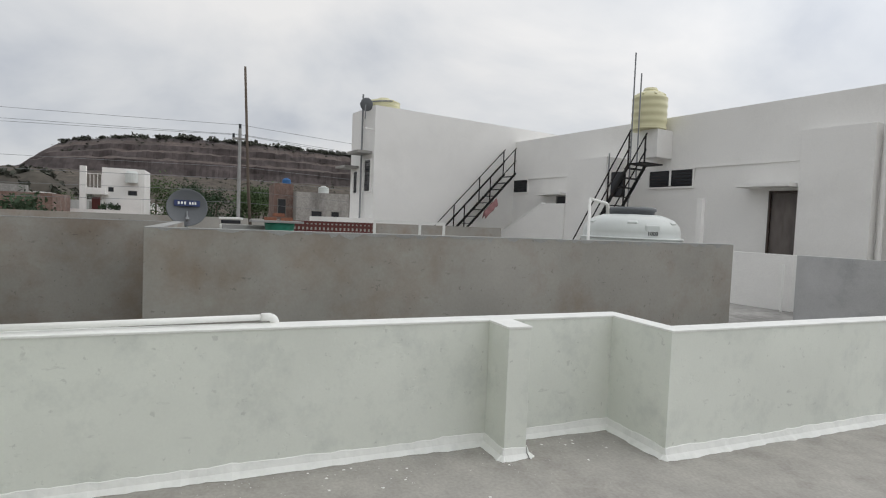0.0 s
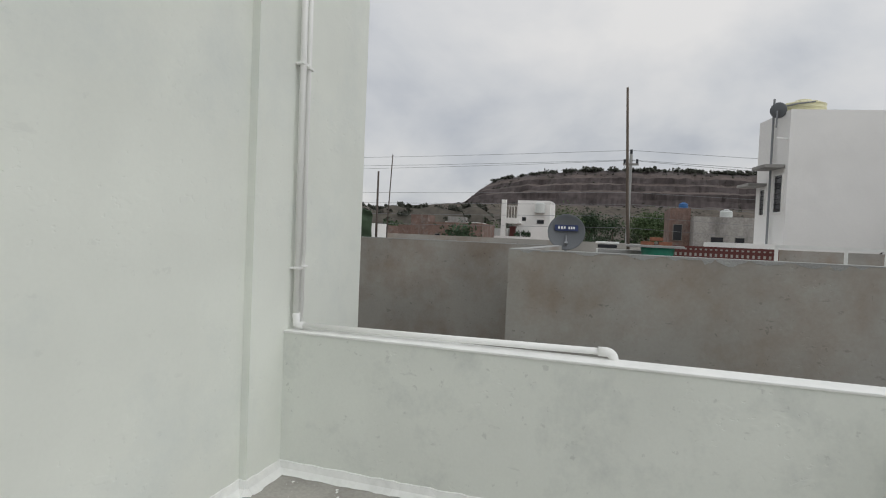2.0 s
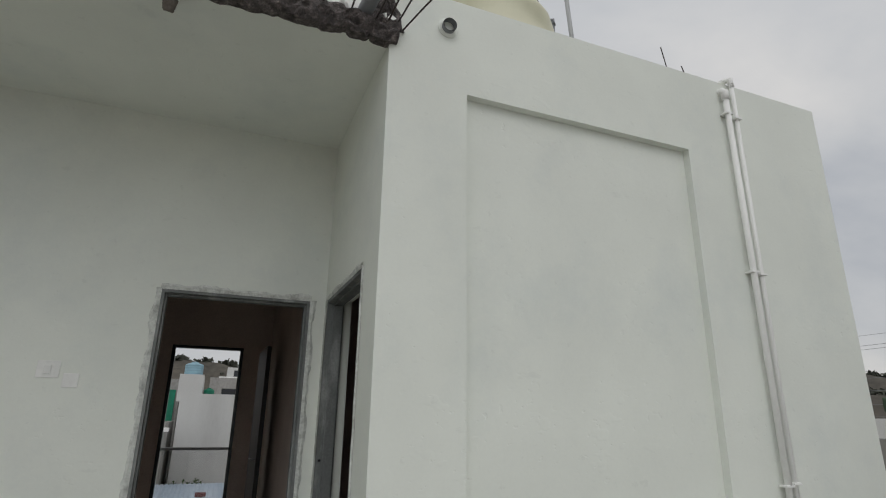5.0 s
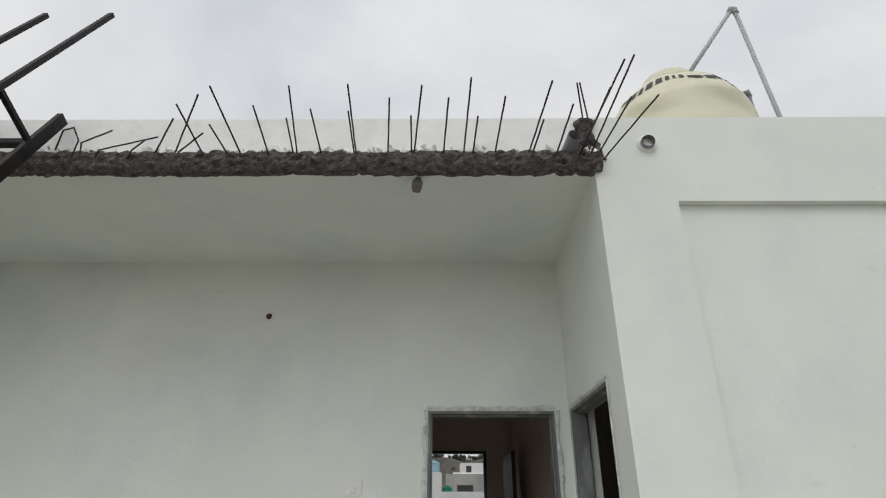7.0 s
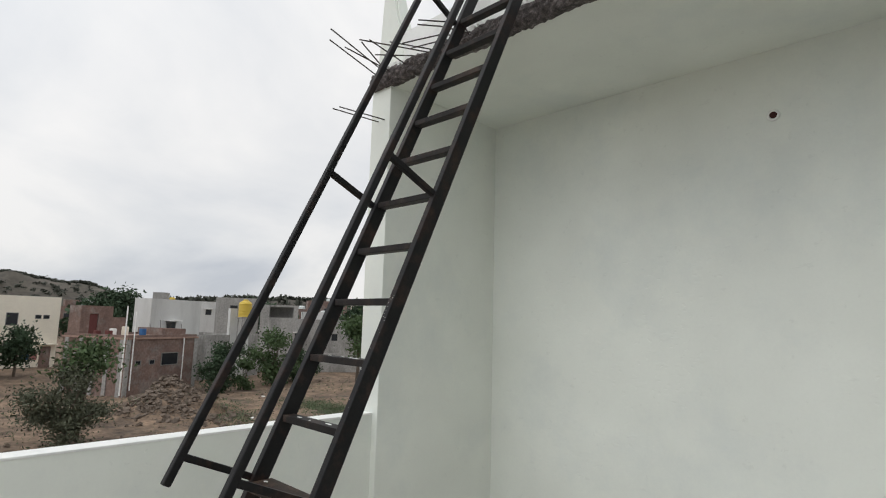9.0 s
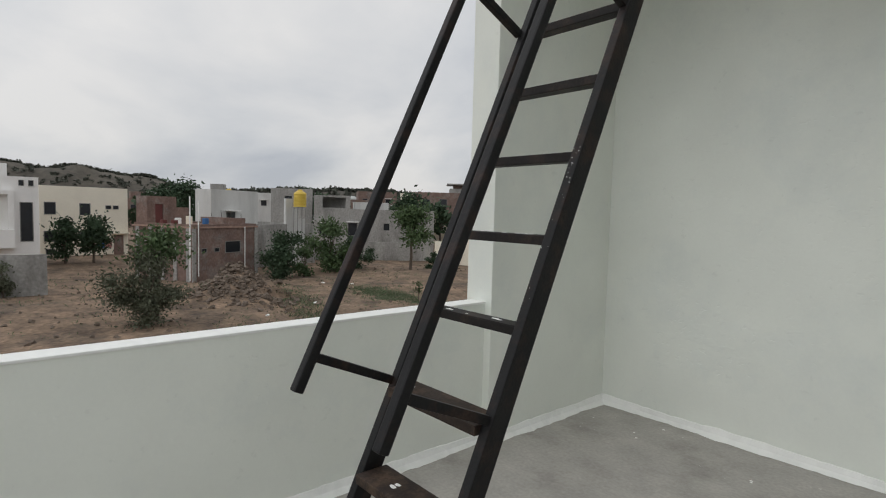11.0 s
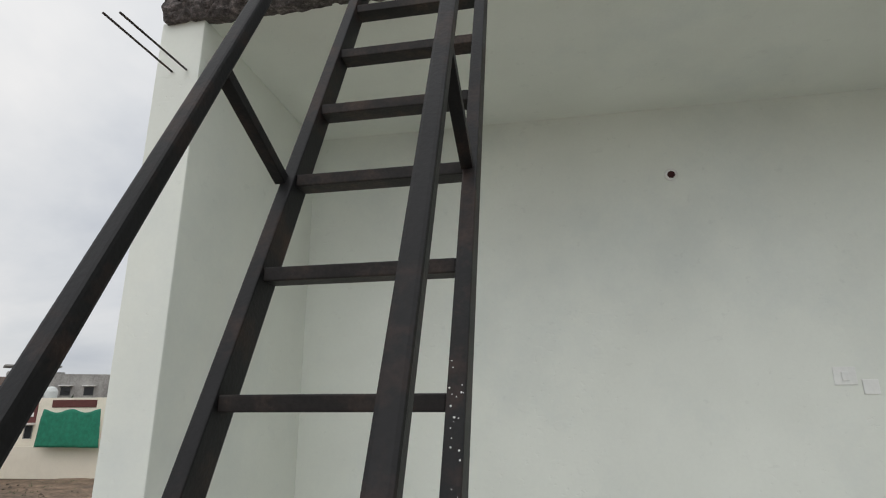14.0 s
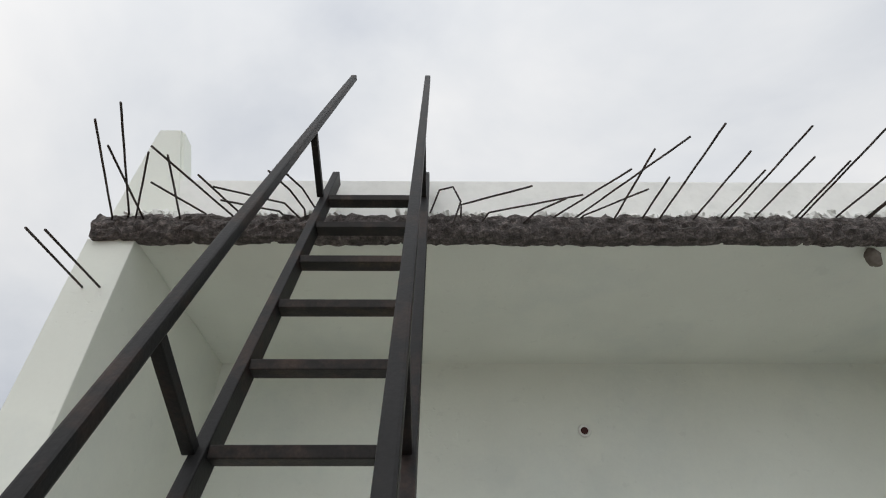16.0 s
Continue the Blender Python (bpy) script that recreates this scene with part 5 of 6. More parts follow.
def steel_stair(t, a, b, width_dir, w, steps, rail_h=0.95):
    """A flight of black iron: two strings, treads and rails; a and b are the foot and the top of the inner string."""
    a, b, wd = Vector(a), Vector(b), Vector(width_dir).normalized() * w
    for o in (Vector(), wd):
        part("string", bar(a + o, b + o, 0.03, 0.07, (0, 0, 1)), M_IRON, t)
        for k in (0.5, 1.0):
            part("rail", bar(a + o + Vector((0, 0, rail_h * k)), b + o + Vector((0, 0, rail_h * k)), 0.024, 0.024, (0, 0, 1)), M_IRON, t)
        for k in range(4):
            p = a.lerp(b, 0.02 + 0.32 * k) + o
            part("post", bar(p, p + Vector((0, 0, rail_h)), 0.03, 0.03, (1, 0, 0)), M_IRON, t)
    d = (b - a)
    d.z = 0
    d.normalize()
    for i in range(steps):
        p = a.lerp(b, (i + 0.5) / steps)
        bm = bmesh.new()
        add_bar(bm, p, p + wd, 0.17, 0.018, (0, 0, 1))
        part("tread", bm, M_IRON, t)


t = nb("iron_stair", "black iron stair flight against the white house", "stair", "black iron stairs on the roofs")
steel_stair(t, (-0.12, 3.65, 0.1), (-0.12, 0.55, 3.15), (-1, 0, 0), 0.6, 13, 0.85)
t = nb("iron_stair", "black iron stair flight leading to the tank block", "stair", "black iron stairs on the roofs")
steel_stair(t, (-4.55, 1.15, 0.1), (-6.35, 1.15, 2.98), (0, 1, 0), 0.6, 13, 0.8)
part("landing", box((-6.8, 1.1, 2.95), (-6.3, 1.75, 2.985)), M_IRON, t)
bx_ = nb("meter_box", "dark blue metal box behind the iron stair", "box")
part("case", box((-5.66, 1.0, 2.25), (-5.28, 1.12, 2.88), 0.01), M_WINDOW, bx_)
# cloth on the stair
bm = bmesh.new()
bmesh.ops.create_grid(bm, x_segments=14, y_segments=10, size=0.5)
for v in bm.verts:
    x, y = v.co.x, v.co.y
    v.co = Vector((-0.70 + y * 0.18 + 0.03 * noise.noise(Vector((x * 6, y * 6, 0))), 1.55 - x * 0.5, 2.05 - x * -0.45 - abs(y) * 0.5 + 0.05 * noise.noise(Vector((x * 7, y * 5, 3)))))
cl = part("cloth", bm, mat("faded_pink_cloth", (0.33, 0.17, 0.17), 0.9, tone=0.2, tone_scale=8), smooth=True)
cl.matrix_basis = M0
sol = cl.modifiers.new("thick", "SOLIDIFY")
sol.thickness = 0.01
tagged(cl, "faded pink cloth hung over the iron stair", "cloth")

# large white tank right behind the grey wall
t = thing("water_tank", (4.52, -6.19, 0.1), "squat white plastic water tank with a raised number behind the wall", "water tank")
prof = [(0.50, 0.0), (0.55, 0.04), (0.57, 1.08), (0.60, 1.10), (0.60, 1.17), (0.575, 1.19), (0.58, 1.25), (0.56, 1.33), (0.50, 1.40), (0.40, 1.445), (0.30, 1.465)]
part("body", lathe(prof, 48), M_TANKW, t, smooth=True)
part("lid", lathe([(0.27, 1.46), (0.27, 1.505), (0.29, 1.51), (0.29, 1.54), (0.25, 1.555)], 36), M_DISH, t, "grey plastic screw lid", smooth=True)
for a in range(6):
    an = a * math.tau / 6 + 0.35
    c, s_ = math.cos(an), math.sin(an)
    part("rib", bar((c * 0.34, s_ * 0.34, 1.44), (c * 0.54, s_ * 0.54, 1.34), 0.12, 0.06, (0, 0, 1), 0.02), M_TANKW, t)
for a in range(12):
    an = a * math.tau / 12 + 0.1
    c, s_ = math.cos(an), math.sin(an)
    part("rib", bar((c * 0.565, s_ * 0.565, 0.12), (c * 0.585, s_ * 0.585, 1.06), 0.09, 0.03, (c, s_, 0), 0.012), M_TANKW, t)
part("rim_band", lathe([(0.585, 1.165), (0.612, 1.17), (0.612, 1.185), (0.585, 1.19)], 48), M_TANKW, t, "raised moulded band", smooth=True)
part("number_block", box((-0.09, -0.05, 0), (0.09, 0.05, 0.13), 0.02, pose(-0.50, 0.15, 1.21, 0, 0, 73)), M_TANKW, t, "raised block under the number")
letters("number", "1000", 0.065, (-0.555, 0.17, 1.24), (84, 0, -107), M_INK, t, 0.004)
t = thing("tank_pipe", (4.22, -5.32, 0.1), "white plastic pipe bent over beside the white tank", "pipe")
part("pipe", tube([(0, 0, 0), (0, 0, 1.61)], 0.016, 10), M_PIPE, t, smooth=True)
part("pipe", tube([(0, 0, 1.61), (0.03, -0.26, 1.57)], 0.017, 10), M_PIPE, t, smooth=True)
part("elbow", tube([(0.03, -0.25, 1.575), (0.035, -0.28, 1.55), (0.035, -0.285, 1.45)], 0.021, 10), M_PIPE, t, smooth=True)


# lattice panel, white frame and clutter on the roof
def lattice():
    t = thing("lattice_panel", (7.64, -2.12, 0.98), "red brown perforated lattice panel standing on the roof", "panel", "", -101)
    L, H, n = 1.60, 0.34, 26
    part("frame", boxes([((0, 0, H - 0.03), (L, 0.03, H)), ((0, 0, 0), (L, 0.03, 0.03)), ((0, 0, 0.03), (0.03, 0.03, H - 0.03)), ((L - 0.03, 0, 0.03), (L, 0.03, H - 0.03))]), M_RED, t)
    for z in (0.11, 0.19, 0.27):
        part("slat", box((0.03, 0.003, z - 0.020), (L - 0.03, 0.027, z + 0.020)), M_RED, t)
    for i in range(1, n):
        x = L * i / n
        part("slat", box((x - 0.017, 0.0062, 0.03), (x + 0.017, 0.0235, H - 0.03)), M_RED, t)
    part("foot", box((0.2, 0.0, -0.88), (0.26, 0.03, 0)), M_RED, t)
    part("foot", box((1.35, 0.0, -0.88), (1.41, 0.03, 0)), M_RED, t)


lattice()
t = thing("pipe_frame", (6.38, -3.42, 0.1), "white painted metal frame standing on the roof", "frame", "", -109)
for x in (0, 0.62, 0.95):
    part("post", bar((x, 0, 0), (x, 0, 1.27), 0.035, 0.035, (0, 1, 0)), M_TRIM, t)
for z in (1.26, 1.05):
    part("rail", bar((0, 0, z), (0.95, 0, z), 0.035, 0.035, (0, 0, 1)), M_TRIM, t)
t = thing("plastic_tub", (7.11, -2.25, 0.1), "round green plastic tub under a stone slab", "tub")
part("body", lathe([(0.15, 0), (0.19, 1.08), (0.205, 1.15), (0.205, 1.18), (0.18, 1.18)], 24), mat("sea_green_plastic", (0.03, 0.28, 0.19), 0.4, tone=0.08), t, smooth=True)
t = thing("stone_slab", (7.11, -2.2, 1.28), "thin grey stone slab laid on the green tub", "slab")
part("slab", box((-0.3, -0.34, 0), (0.3, 0.34, 0.03), 0.004), M_GREYTOP, t)
for i, (y, z) in enumerate(((0.08, 0.03), (-0.14, 0.03), (-0.03, 0.085))):
    b = part("brick", box((-0.04, -0.08, 0), (0.04, 0.08, 0.045), 0.004), mat("orange_brick", (0.27, 0.115, 0.07), 0.95, tone=0.2, tone_scale=20) if i == 0 else bpy.data.materials["orange_brick"])
    b.matrix_basis = pose(7.1, -2.2 + y, 1.28 + z + 0.001 * i)
    tagged(b, "orange clay brick lying on the stone slab", "brick", "bricks on the stone slab")
t = thing("white_crate", (7.64, -1.62, 0.1), "stack of white plastic crates beside the dish", "crate")
for i, (w, h0, h1) in enumerate(((0.18, 0, 1.06), (0.15, 1.07, 1.13), (0.13, 1.14, 1.19), (0.16, 1.20, 1.23))):
    part("crate_part", box((-0.12, -w, h0), (0.12, w, h1), 0.008), (M_TANKW, M_TRIM, M_WINDOW, M_TRIM)[i], t)
t = thing("stone_bench", (7.5, -1.95, 0.1), "low pale grey ledge on the roof", "ledge")
part("ledge", box((-0.12, -0.42, 0), (0.12, 0.45, 1.13), 0.01), M_GREYTOP, t)


# poles and wires
def pole(a, b, r, material, label, group=""):
    t = thing("pole", a, label, "pole", group)
    d = Vector(b) - Vector(a)
    part("shaft", tube([(0, 0, 0), d * 0.5 + Vector((0.01, 0.02, 0)), d], r, 10, r * 0.6), material, t, smooth=True)
    return t


pole((8.15, -1.99, 0.1), (8.13, -1.79, 3.63), 0.028, M_BARK, "weathered leaning bamboo pole on the roof")
pole((9.40, 2.74, 0.1), (9.43, 2.78, 2.52), 0.03, M_WOOD, "dark wooden pole on the next roof")
pole((9.47, 2.60, 0.1), (9.50, 2.52, 2.86), 0.016, M_WOOD, "thin dark pole on the next roof")
t = thing("power_pole", (19.1, -2.12, GZ), "slim concrete power pole with crossarms and insulators", "pole")
part("shaft", tube([(0, 0, 0), (0.02, 0, 7.6)], 0.075, 8, 0.05), M_GREYTOP, t)
part("crossarm", bar((0, -0.25, 7.25), (0, 0.25, 7.25), 0.07, 0.07), M_TOWN_GREY, t)
for y in (-0.2, 0.2):
    part("insulator", tube([(0, y, 7.27), (0, y, 7.42)], 0.04, 8), M_WINDOW, t)
part("insulator", tube([(0.02, 0, 7.6), (0.02, 0, 7.75)], 0.045, 8), M_WINDOW, t)
for (za, zb, ya, yb, sag) in ((7.72, 8.3, -45, 42, 0.9), (7.40, 7.9, -45, 42, 0.9), (7.38, 7.7, -45, 42, 1.1), (6.3, 6.4, -45, 42, 0.5), (5.9, 5.95, -45, 42, 0.5), (5.5, 5.5, -45, 42, 0.6), (5.1, 5.0, -45, 42, 0.5)):
    pts = []
    for i in range(25):
        f = i / 24
        if f <= 0.5:
            y = -2.12 + (yb + 2.12) * (1 - f * 2)
            k = 1 - f * 2
            z = za + (zb - za) * k - sag * 4 * k * (1 - k) * 0.4
            x = 19.1 + 3.0 * k
        else:
            k = f * 2 - 1
            y = -2.12 + (ya + 2.12) * k
            z = za - 0.1 * k - sag * 4 * k * (1 - k)
            x = 19.1 - 1.2 * k
        pts.append((x, y, GZ + z))
    w = part("wire", tube(pts, 0.0075, 4), M_PIPE_GREY)
    tagged(w, "thin black overhead wire", "wire", "overhead wires")

# dark cover drooping from a white shed
t = thing("roof_shed", (9.7, 3.3, 0.1), "small white shed on the next roof", "shed")
part("wall", box((0, -0.2, 0), (1.0, 1.6, 1.4)), M_HOUSE, t)
bm = bmesh.new()
bmesh.ops.create_grid(bm, x_segments=16, y_segments=16, size=0.5)
for v in bm.verts:
    x, y = v.co.x, v.co.y
    v.co = Vector((9.35 + 0.07 * noise.noise(Vector((x * 4, y * 5, 1))) + 0.12 * abs(x), 3.25 - x * 0.75, 1.48 + y * 0.72 * (1 - 0.5 * max(0, x) ** 1.0) - 0.1 * x * x + 0.03 * noise.noise(Vector((x * 9, y * 3, 2)))))
cv = part("cover", bm, M_DKGREEN, smooth=True)
cv.modifiers.new("thick", "SOLIDIFY").thickness = 0.01
tagged(cv, "dark green tarpaulin drooping at the roof shed", "tarpaulin")

# ---- town on the hill side ----
t = building("two-storey white house with a roof terrace", 57.8, 11.4, -90, 6.3, 6, 0.95, M_HOUSE, parapet=0.15)
part("terrace_wall", boxes([((0, 0.0, 0.951), (4.6, 0.15, 1.35)), ((4.6, 0.0, 0.951), (6.3, 0.15, 2.6))]), M_HOUSE, t)
part("balcony_pillar", boxes([((1.25, 0.3, 0.96), (1.75, 0.8, 5.3))], 0.02), M_HOUSE, t)
part("balcony", boxes([((1.75, 0.3, 2.75), (3.3, 1.6, 2.9)), ((1.75, 0.3, 2.9), (3.3, 0.42, 3.35))]), M_HOUSE, t)
part("balcony_rail", boxes([((1.75 + 0.3 * k, 0.34, 3.35), (1.79 + 0.3 * k, 0.38, 4.6)) for k in range(1, 5)] + [((1.75, 0.34, 4.6), (3.3, 0.38, 4.66))]), M_HOUSE, t)
part("door", box((2.0, 1.55, 0.96), (2.7, 1.6, 2.5)), M_RED, t)
for k, (px, ph) in enumerate(((3.1, 0.5), (3.7, 0.75), (4.2, 0.45), (4.9, 0.5))):
    part("planter", lathe([(0.14, 0), (0.2, 0.3), (0.16, 0.3)], 10), M_RED, t).matrix_basis = pose(px, 0.5, 1.0)
    leaf_cloud("plant", [(px, 0.5, 1.45 + ph * 0.3, 0.32)], 110, 0.16, 300 + k, M_LEAF_DARK, t)
t = building("white upper storey with small windows", 59.4, 8.6, -90, 3.55, 5, 5.35, M_HOUSE, front=((0.55, 3.1, 0.4, 0.4), (2.2, 2.85, 0.7, 0.38)), z0=0.9, parapet=0.2)
part("white_tank", lathe([(0.55, 0), (0.55, 0.9), (0.4, 1.1)], 16), M_TANKW, t, "white roof tank").matrix_basis = pose(2.5, -0.35, 4.0)
t = None
building("low unplastered brick house", 52.0, 16.4, -90, 5.6, 6, 2.5, M_TOWN_BRICK, front=((0.8, 0.6, 0.5, 0.7), (3.2, 0.6, 0.5, 0.7)), parapet=0.3)
building("narrow unplastered brick tower house", 45.9, -5.8, -90, 1.5, 5, 4.1, M_TOWN_BRICK, front=((0.3, 1.6, 0.6, 1.2),))
building("grey cement house with a white roof tank", 43.8, -7.3, -90, 4.2, 6, 3.4, M_TOWN_GREY, front=((1.2, 1.0, 0.8, 0.9), (2.8, 1.0, 0.6, 0.9)))
far_tank("water_tank", pose(46, -9.8, 3.3), 0.45, 0.8, M_TANKW, "white roof water tank on the grey house")
far_tank("water_tank", pose(46.5, -6.8, 3.9), 0.35, 0.7, M_BLUE, "small blue roof tank on the brick house")
building("small white house below the hill", 95, 28, -95, 6, 6, 3.6, M_TOWN_WHITE, front=((1, 1.6, 0.9, 0.9), (3.4, 1.6, 0.9, 0.9)))
building("pale house with a red roof room", 110, 20, -90, 7, 6, 3.0, M_TOWN_WHITE, front=((1, 1.2, 1, 1),))
for x, y, h, s, sd in ((66, 4.6, 8.5, 6.5, 1), (64, -1.5, 7.5, 6.5, 2), (62, -5.5, 8.0, 7.5, 3), (70, 1.2, 8.3, 6, 4), (80, 16, 6.5, 6, 5), (60, -10.0, 7.2, 5, 6), (88, 34, 6.2, 6, 7), (34.0, 7.9, 5.3, 3.6, 8)):
    tree((x, y, GZ), h, s, "broad green tree with an uneven crown", 40 + sd, M_LEAF if sd % 2 else M_LEAF_DARK, 7500, 0.17, 0.25, 0.12, "trees towards the rocky hill")

# ---- town beyond the open plot ----
mod = building("modern white and pale grey house with a broad balcony band", -46.0, -7.3, 90, 8.4, 9, 2.9, M_HOUSE,
               front=((7.45, -1.2, 0.6, 2.45), (4.4, -2.9, 1.9, 0.85), (7.4, 2.35, 0.22, 0.32), (7.9, 2.35, 0.22, 0.32), (2.4, -2.9, 1.1, 0.85)))
part("balcony_band", box((-0.2, -0.7, -1.6), (7.1, 0.0, -0.45)), M_HOUSE, mod)
part("upper_frame", boxes([((0.2, -0.45, 1.75), (7.1, 0.0, 2.0)), ((6.8, -0.45, -0.45), (7.1, 0.0, 1.75)), ((1.6, -0.45, -0.45), (1.9, 0.0, 1.75))]), M_HOUSE, mod)
part("stair_room", box((5.2, 2.0, 2.1), (6.9, 5.0, 3.8)), M_HOUSE, mod)
cr = building("plain cream house with small dark windows", -57.4, 2.0, 100, 6.7, 8, 2.7, M_TOWN_CREAM,
              front=((0.35, 0.35, 0.75, 0.95), (2.9, 0.3, 0.75, 0.95), (4.9, 0.85, 0.4, 0.28), (5.5, 0.85, 0.4, 0.28), (0.3, -1.9, 0.8, 0.8), (2.9, -1.8, 0.7, 0.6), (0.4, -3.0, 0.6, 0.4)), parapet=0.3)
part("door", box((5.5, -0.03, -3.3), (6.3, 0.0, -1.5)), M_TOWN_BRICK, cr)
part("porch_slab", box((5.3, -0.6, -1.35), (6.6, 0.0, -1.25)), M_TOWN_CREAM, cr)
part("painted_panel", box((4.2, -0.02, -2.6), (4.8, 0.0, -1.9)), M_BLUE, cr, "faded painted panel")
part("painted_panel", box((4.82, -0.02, -2.6), (5.35, 0.0, -1.9)), mat("faded_pink", (0.5, 0.22, 0.2), 0.9), cr, "faded pink panel")

bk = building("unplastered brick and block house with concrete columns", -37.0, 7.9, 115, 5.4, 5.2, 0.2, M_TOWN_BRICK,
              front=((2.6, -1.65, 1.25, 0.7), (0.7, -1.55, 0.35, 0.22), (1.7, -1.55, 0.35, 0.22)), parapet=0.25)
part("roof_slab_edge", box((-0.08, -0.08, -0.05), (5.48, 5.28, 0.06)), mat("pink_roof_slab", (0.36, 0.24, 0.19), 0.95, tone=0.2), bk)
for x in (-0.04, 5.2):
    part("column", box((x, -0.06, GZ - 0.3), (x + 0.28, 0.0, -0.05)), M_TOWN_GREY, bk)
for y in (0.2, 1.3, 2.4, 3.5, 4.7):
    part("column", box((-0.06, y, GZ - 0.3), (0.0, y + 0.28, -0.05)), M_TOWN_GREY, bk)
for x in (0.35, 4.2):
    part("pipe", tube([(x, -0.12, GZ + 0.3), (x, -0.12, 1.6 if x < 1 else 0.0)], 0.04, 6), M_PIPE, bk)
part("pipe", tube([(-0.35, -0.2, GZ + 0.1), (-0.35, -0.2, 1.9)], 0.045, 6), M_PIPE, bk)
part("roof_room", boxes([((0.1, 4.1, 0.062), (0.7, 4.3, 1.9)), ((1.3, 4.1, 0.062), (2.3, 4.3, 1.9)), ((0.7, 4.1, 1.4), (1.3, 4.3, 1.9)), ((2.3, 4.1, 0.062), (3.3, 4.3, 1.2)), ((0.1, 4.3, 0.062), (0.3, 5.1, 1.9)), ((2.1, 4.3, 0.062), (2.3, 5.1, 1.9))]), M_TOWN_BRICK, bk)
part("door", box((0.72, 4.16, 0.062), (1.28, 4.2, 1.38)), M_RED, bk)
part("roof_edge_wall", boxes([((3.4, 1.0, 0.062), (5.4, 1.2, 0.55)), ((5.2, 1.2, 0.062), (5.4, 5.1, 0.55))]), M_TOWN_BRICK, bk)
for k in range(4):
    part("starter_bar", tube([(5.3 - 0.02 * k, 1.3 + 0.9 * k, 0.55), (5.34 - 0.05 * k, 1.35 + 0.9 * k, 0.85 + 0.12 * (k % 3))], 0.015, 5), M_REBAR, bk)
for k in range(6):
    part("lintel_band", box((-0.03, 0.5 + 0.8 * k, -1.05), (-0.001, 1.0 + 0.8 * k, -0.95)), M_TOWN_GREY, bk)
for i, (x, y, c) in enumerate(((0.9, 2.6, M_RED), (1.5, 3.0, M_TRIM), (2.2, 2.8, M_TOWN_CREAM), (0.5, 3.1, M_RED), (3.1, 2.3, M_BLUE))):
    part("roof_clutter", box((x - 0.16, y - 0.15, 0.062), (x + 0.16, y + 0.15, 0.4 + 0.12 * (i % 3)), 0.05), c, bk, "bundle left on the flat roof")
up = building("whitewashed roof room with a dark door", -43.8, 11.2, 115, 4.8, 1.6, 2.6, M_TOWN_WHITE, front=((1.5, -0.3, 0.8, 1.2, True),), parapet=0.3)
building("grey plastered block with stained walls", -42.0, 14.3, 115, 6.5, 6, 0.05, M_TOWN_GREY, parapet=0.3)
st = thing("stepped_wall", (-43.2, 16.8, 0), "stepped white plastered stair wall", "wall", "", 100)
part("wall", boxes([((0, 0, GZ), (0.6, 0.3, 2.1)), ((0.6, 0, GZ), (1.2, 0.3, 1.3)), ((1.2, 0, GZ), (1.8, 0.3, 0.5))]), M_TOWN_WHITE, st)
far_tank("water_tank", pose(-42.0, 17.4, 1.45), 0.50, 1.35, M_YELLOW, "yellow plastic water tank on a tall stand")
st = thing("tank_stand", (-42.0, 17.4, GZ), "tall rusty steel stand under the yellow tank", "stand")
for x in (-0.4, 0.4):
    for y in (-0.4, 0.4):
        part("leg", bar((x, y, 0), (x * 0.85, y * 0.85, 4.7), 0.06, 0.06, (0, 1, 0)), M_TOWN_GREY, st)
part("deck", box((-0.5, -0.5, 4.69), (0.5, 0.5, 4.75)), M_TOWN_GREY, st)
gl = building("long grey cement house with open upper room", -54.6, 25.2, 62, 13.0, 7, 1.4, M_TOWN_GREY, front=((3.6, -1.4, 0.9, 1.3, True), (0.6, -1.4, 0.7, 1.2, True), (7.4, -0.8, 0.6, 0.7), (10.0, -1.2, 0.9, 1.1), (6.0, 0.2, 0.3, 0.3)), parapet=0.5)
part("upper_room", boxes([((0, 0, 1.4), (3.8, 0.2, 1.5)), ((0, 0, 2.6), (3.8, 0.3, 2.8)), ((0, 0, 1.5), (0.9, 0.3, 2.6)), ((3.3, 0, 1.5), (3.8, 0.3, 2.6)), ((0, 3.6, 1.0), (3.8, 3.8, 2.8)), ((0, 0.3, 2.7), (3.8, 3.6, 2.8))]), M_TOWN_GREY, gl)
part("roof_room", box((4.4, 2.5, 0.9), (8.2, 5.5, 2.2)), M_TOWN_WHITE, gl)
building("grey roof room behind the yard trees", -57, 21.5, 62, 4.2, 5, 3.4, M_TOWN_GREY, front=((1.4, 2.0, 0.7, 0.6),), parapet=0.2)
building("half-built brick house with a projecting roof slab", -73.3, 52.5, 50, 11, 8, 4.5, M_TOWN_BRICK, front=((1.8, 2.2, 1.2, 1.1), (4.6, 2.0, 1.2, 1.4)), parapet=0.3)
# the storey's open front is one dark pane, coloured as the shade inside
fb = building("open concrete upper storey under a thin slab", -69.5, 57.5, 50, 6, 6, 5.2, M_TOWN_GREY, front=((0.8, 2.2, 4.2, 2.0),), parapet=0.2)
part("slab", box((-0.5, -0.6, 5.8), (5.5, 5.0, 6.0)), M_TOWN_GREY, fb)
part("upper_room", box((0.6, 0.5, 5.0), (4.2, 4.2, 5.8)), M_TOWN_BRICK, fb)
building("white far house with columns", -62, 58.5, 40, 7, 6, 2.7, M_TOWN_WHITE, front=((1, 0.8, 1, 1.1), (3, 0.8, 1, 1.1), (5, 0.8, 1, 1.1)))
gc = building("cream house with red brown window bands", -39.3, 31.6, 4, 9, 6, 1.75, M_TOWN_CREAM, front=((1.15, -0.9, 0.55, 0.8, True),), parapet=0.4)
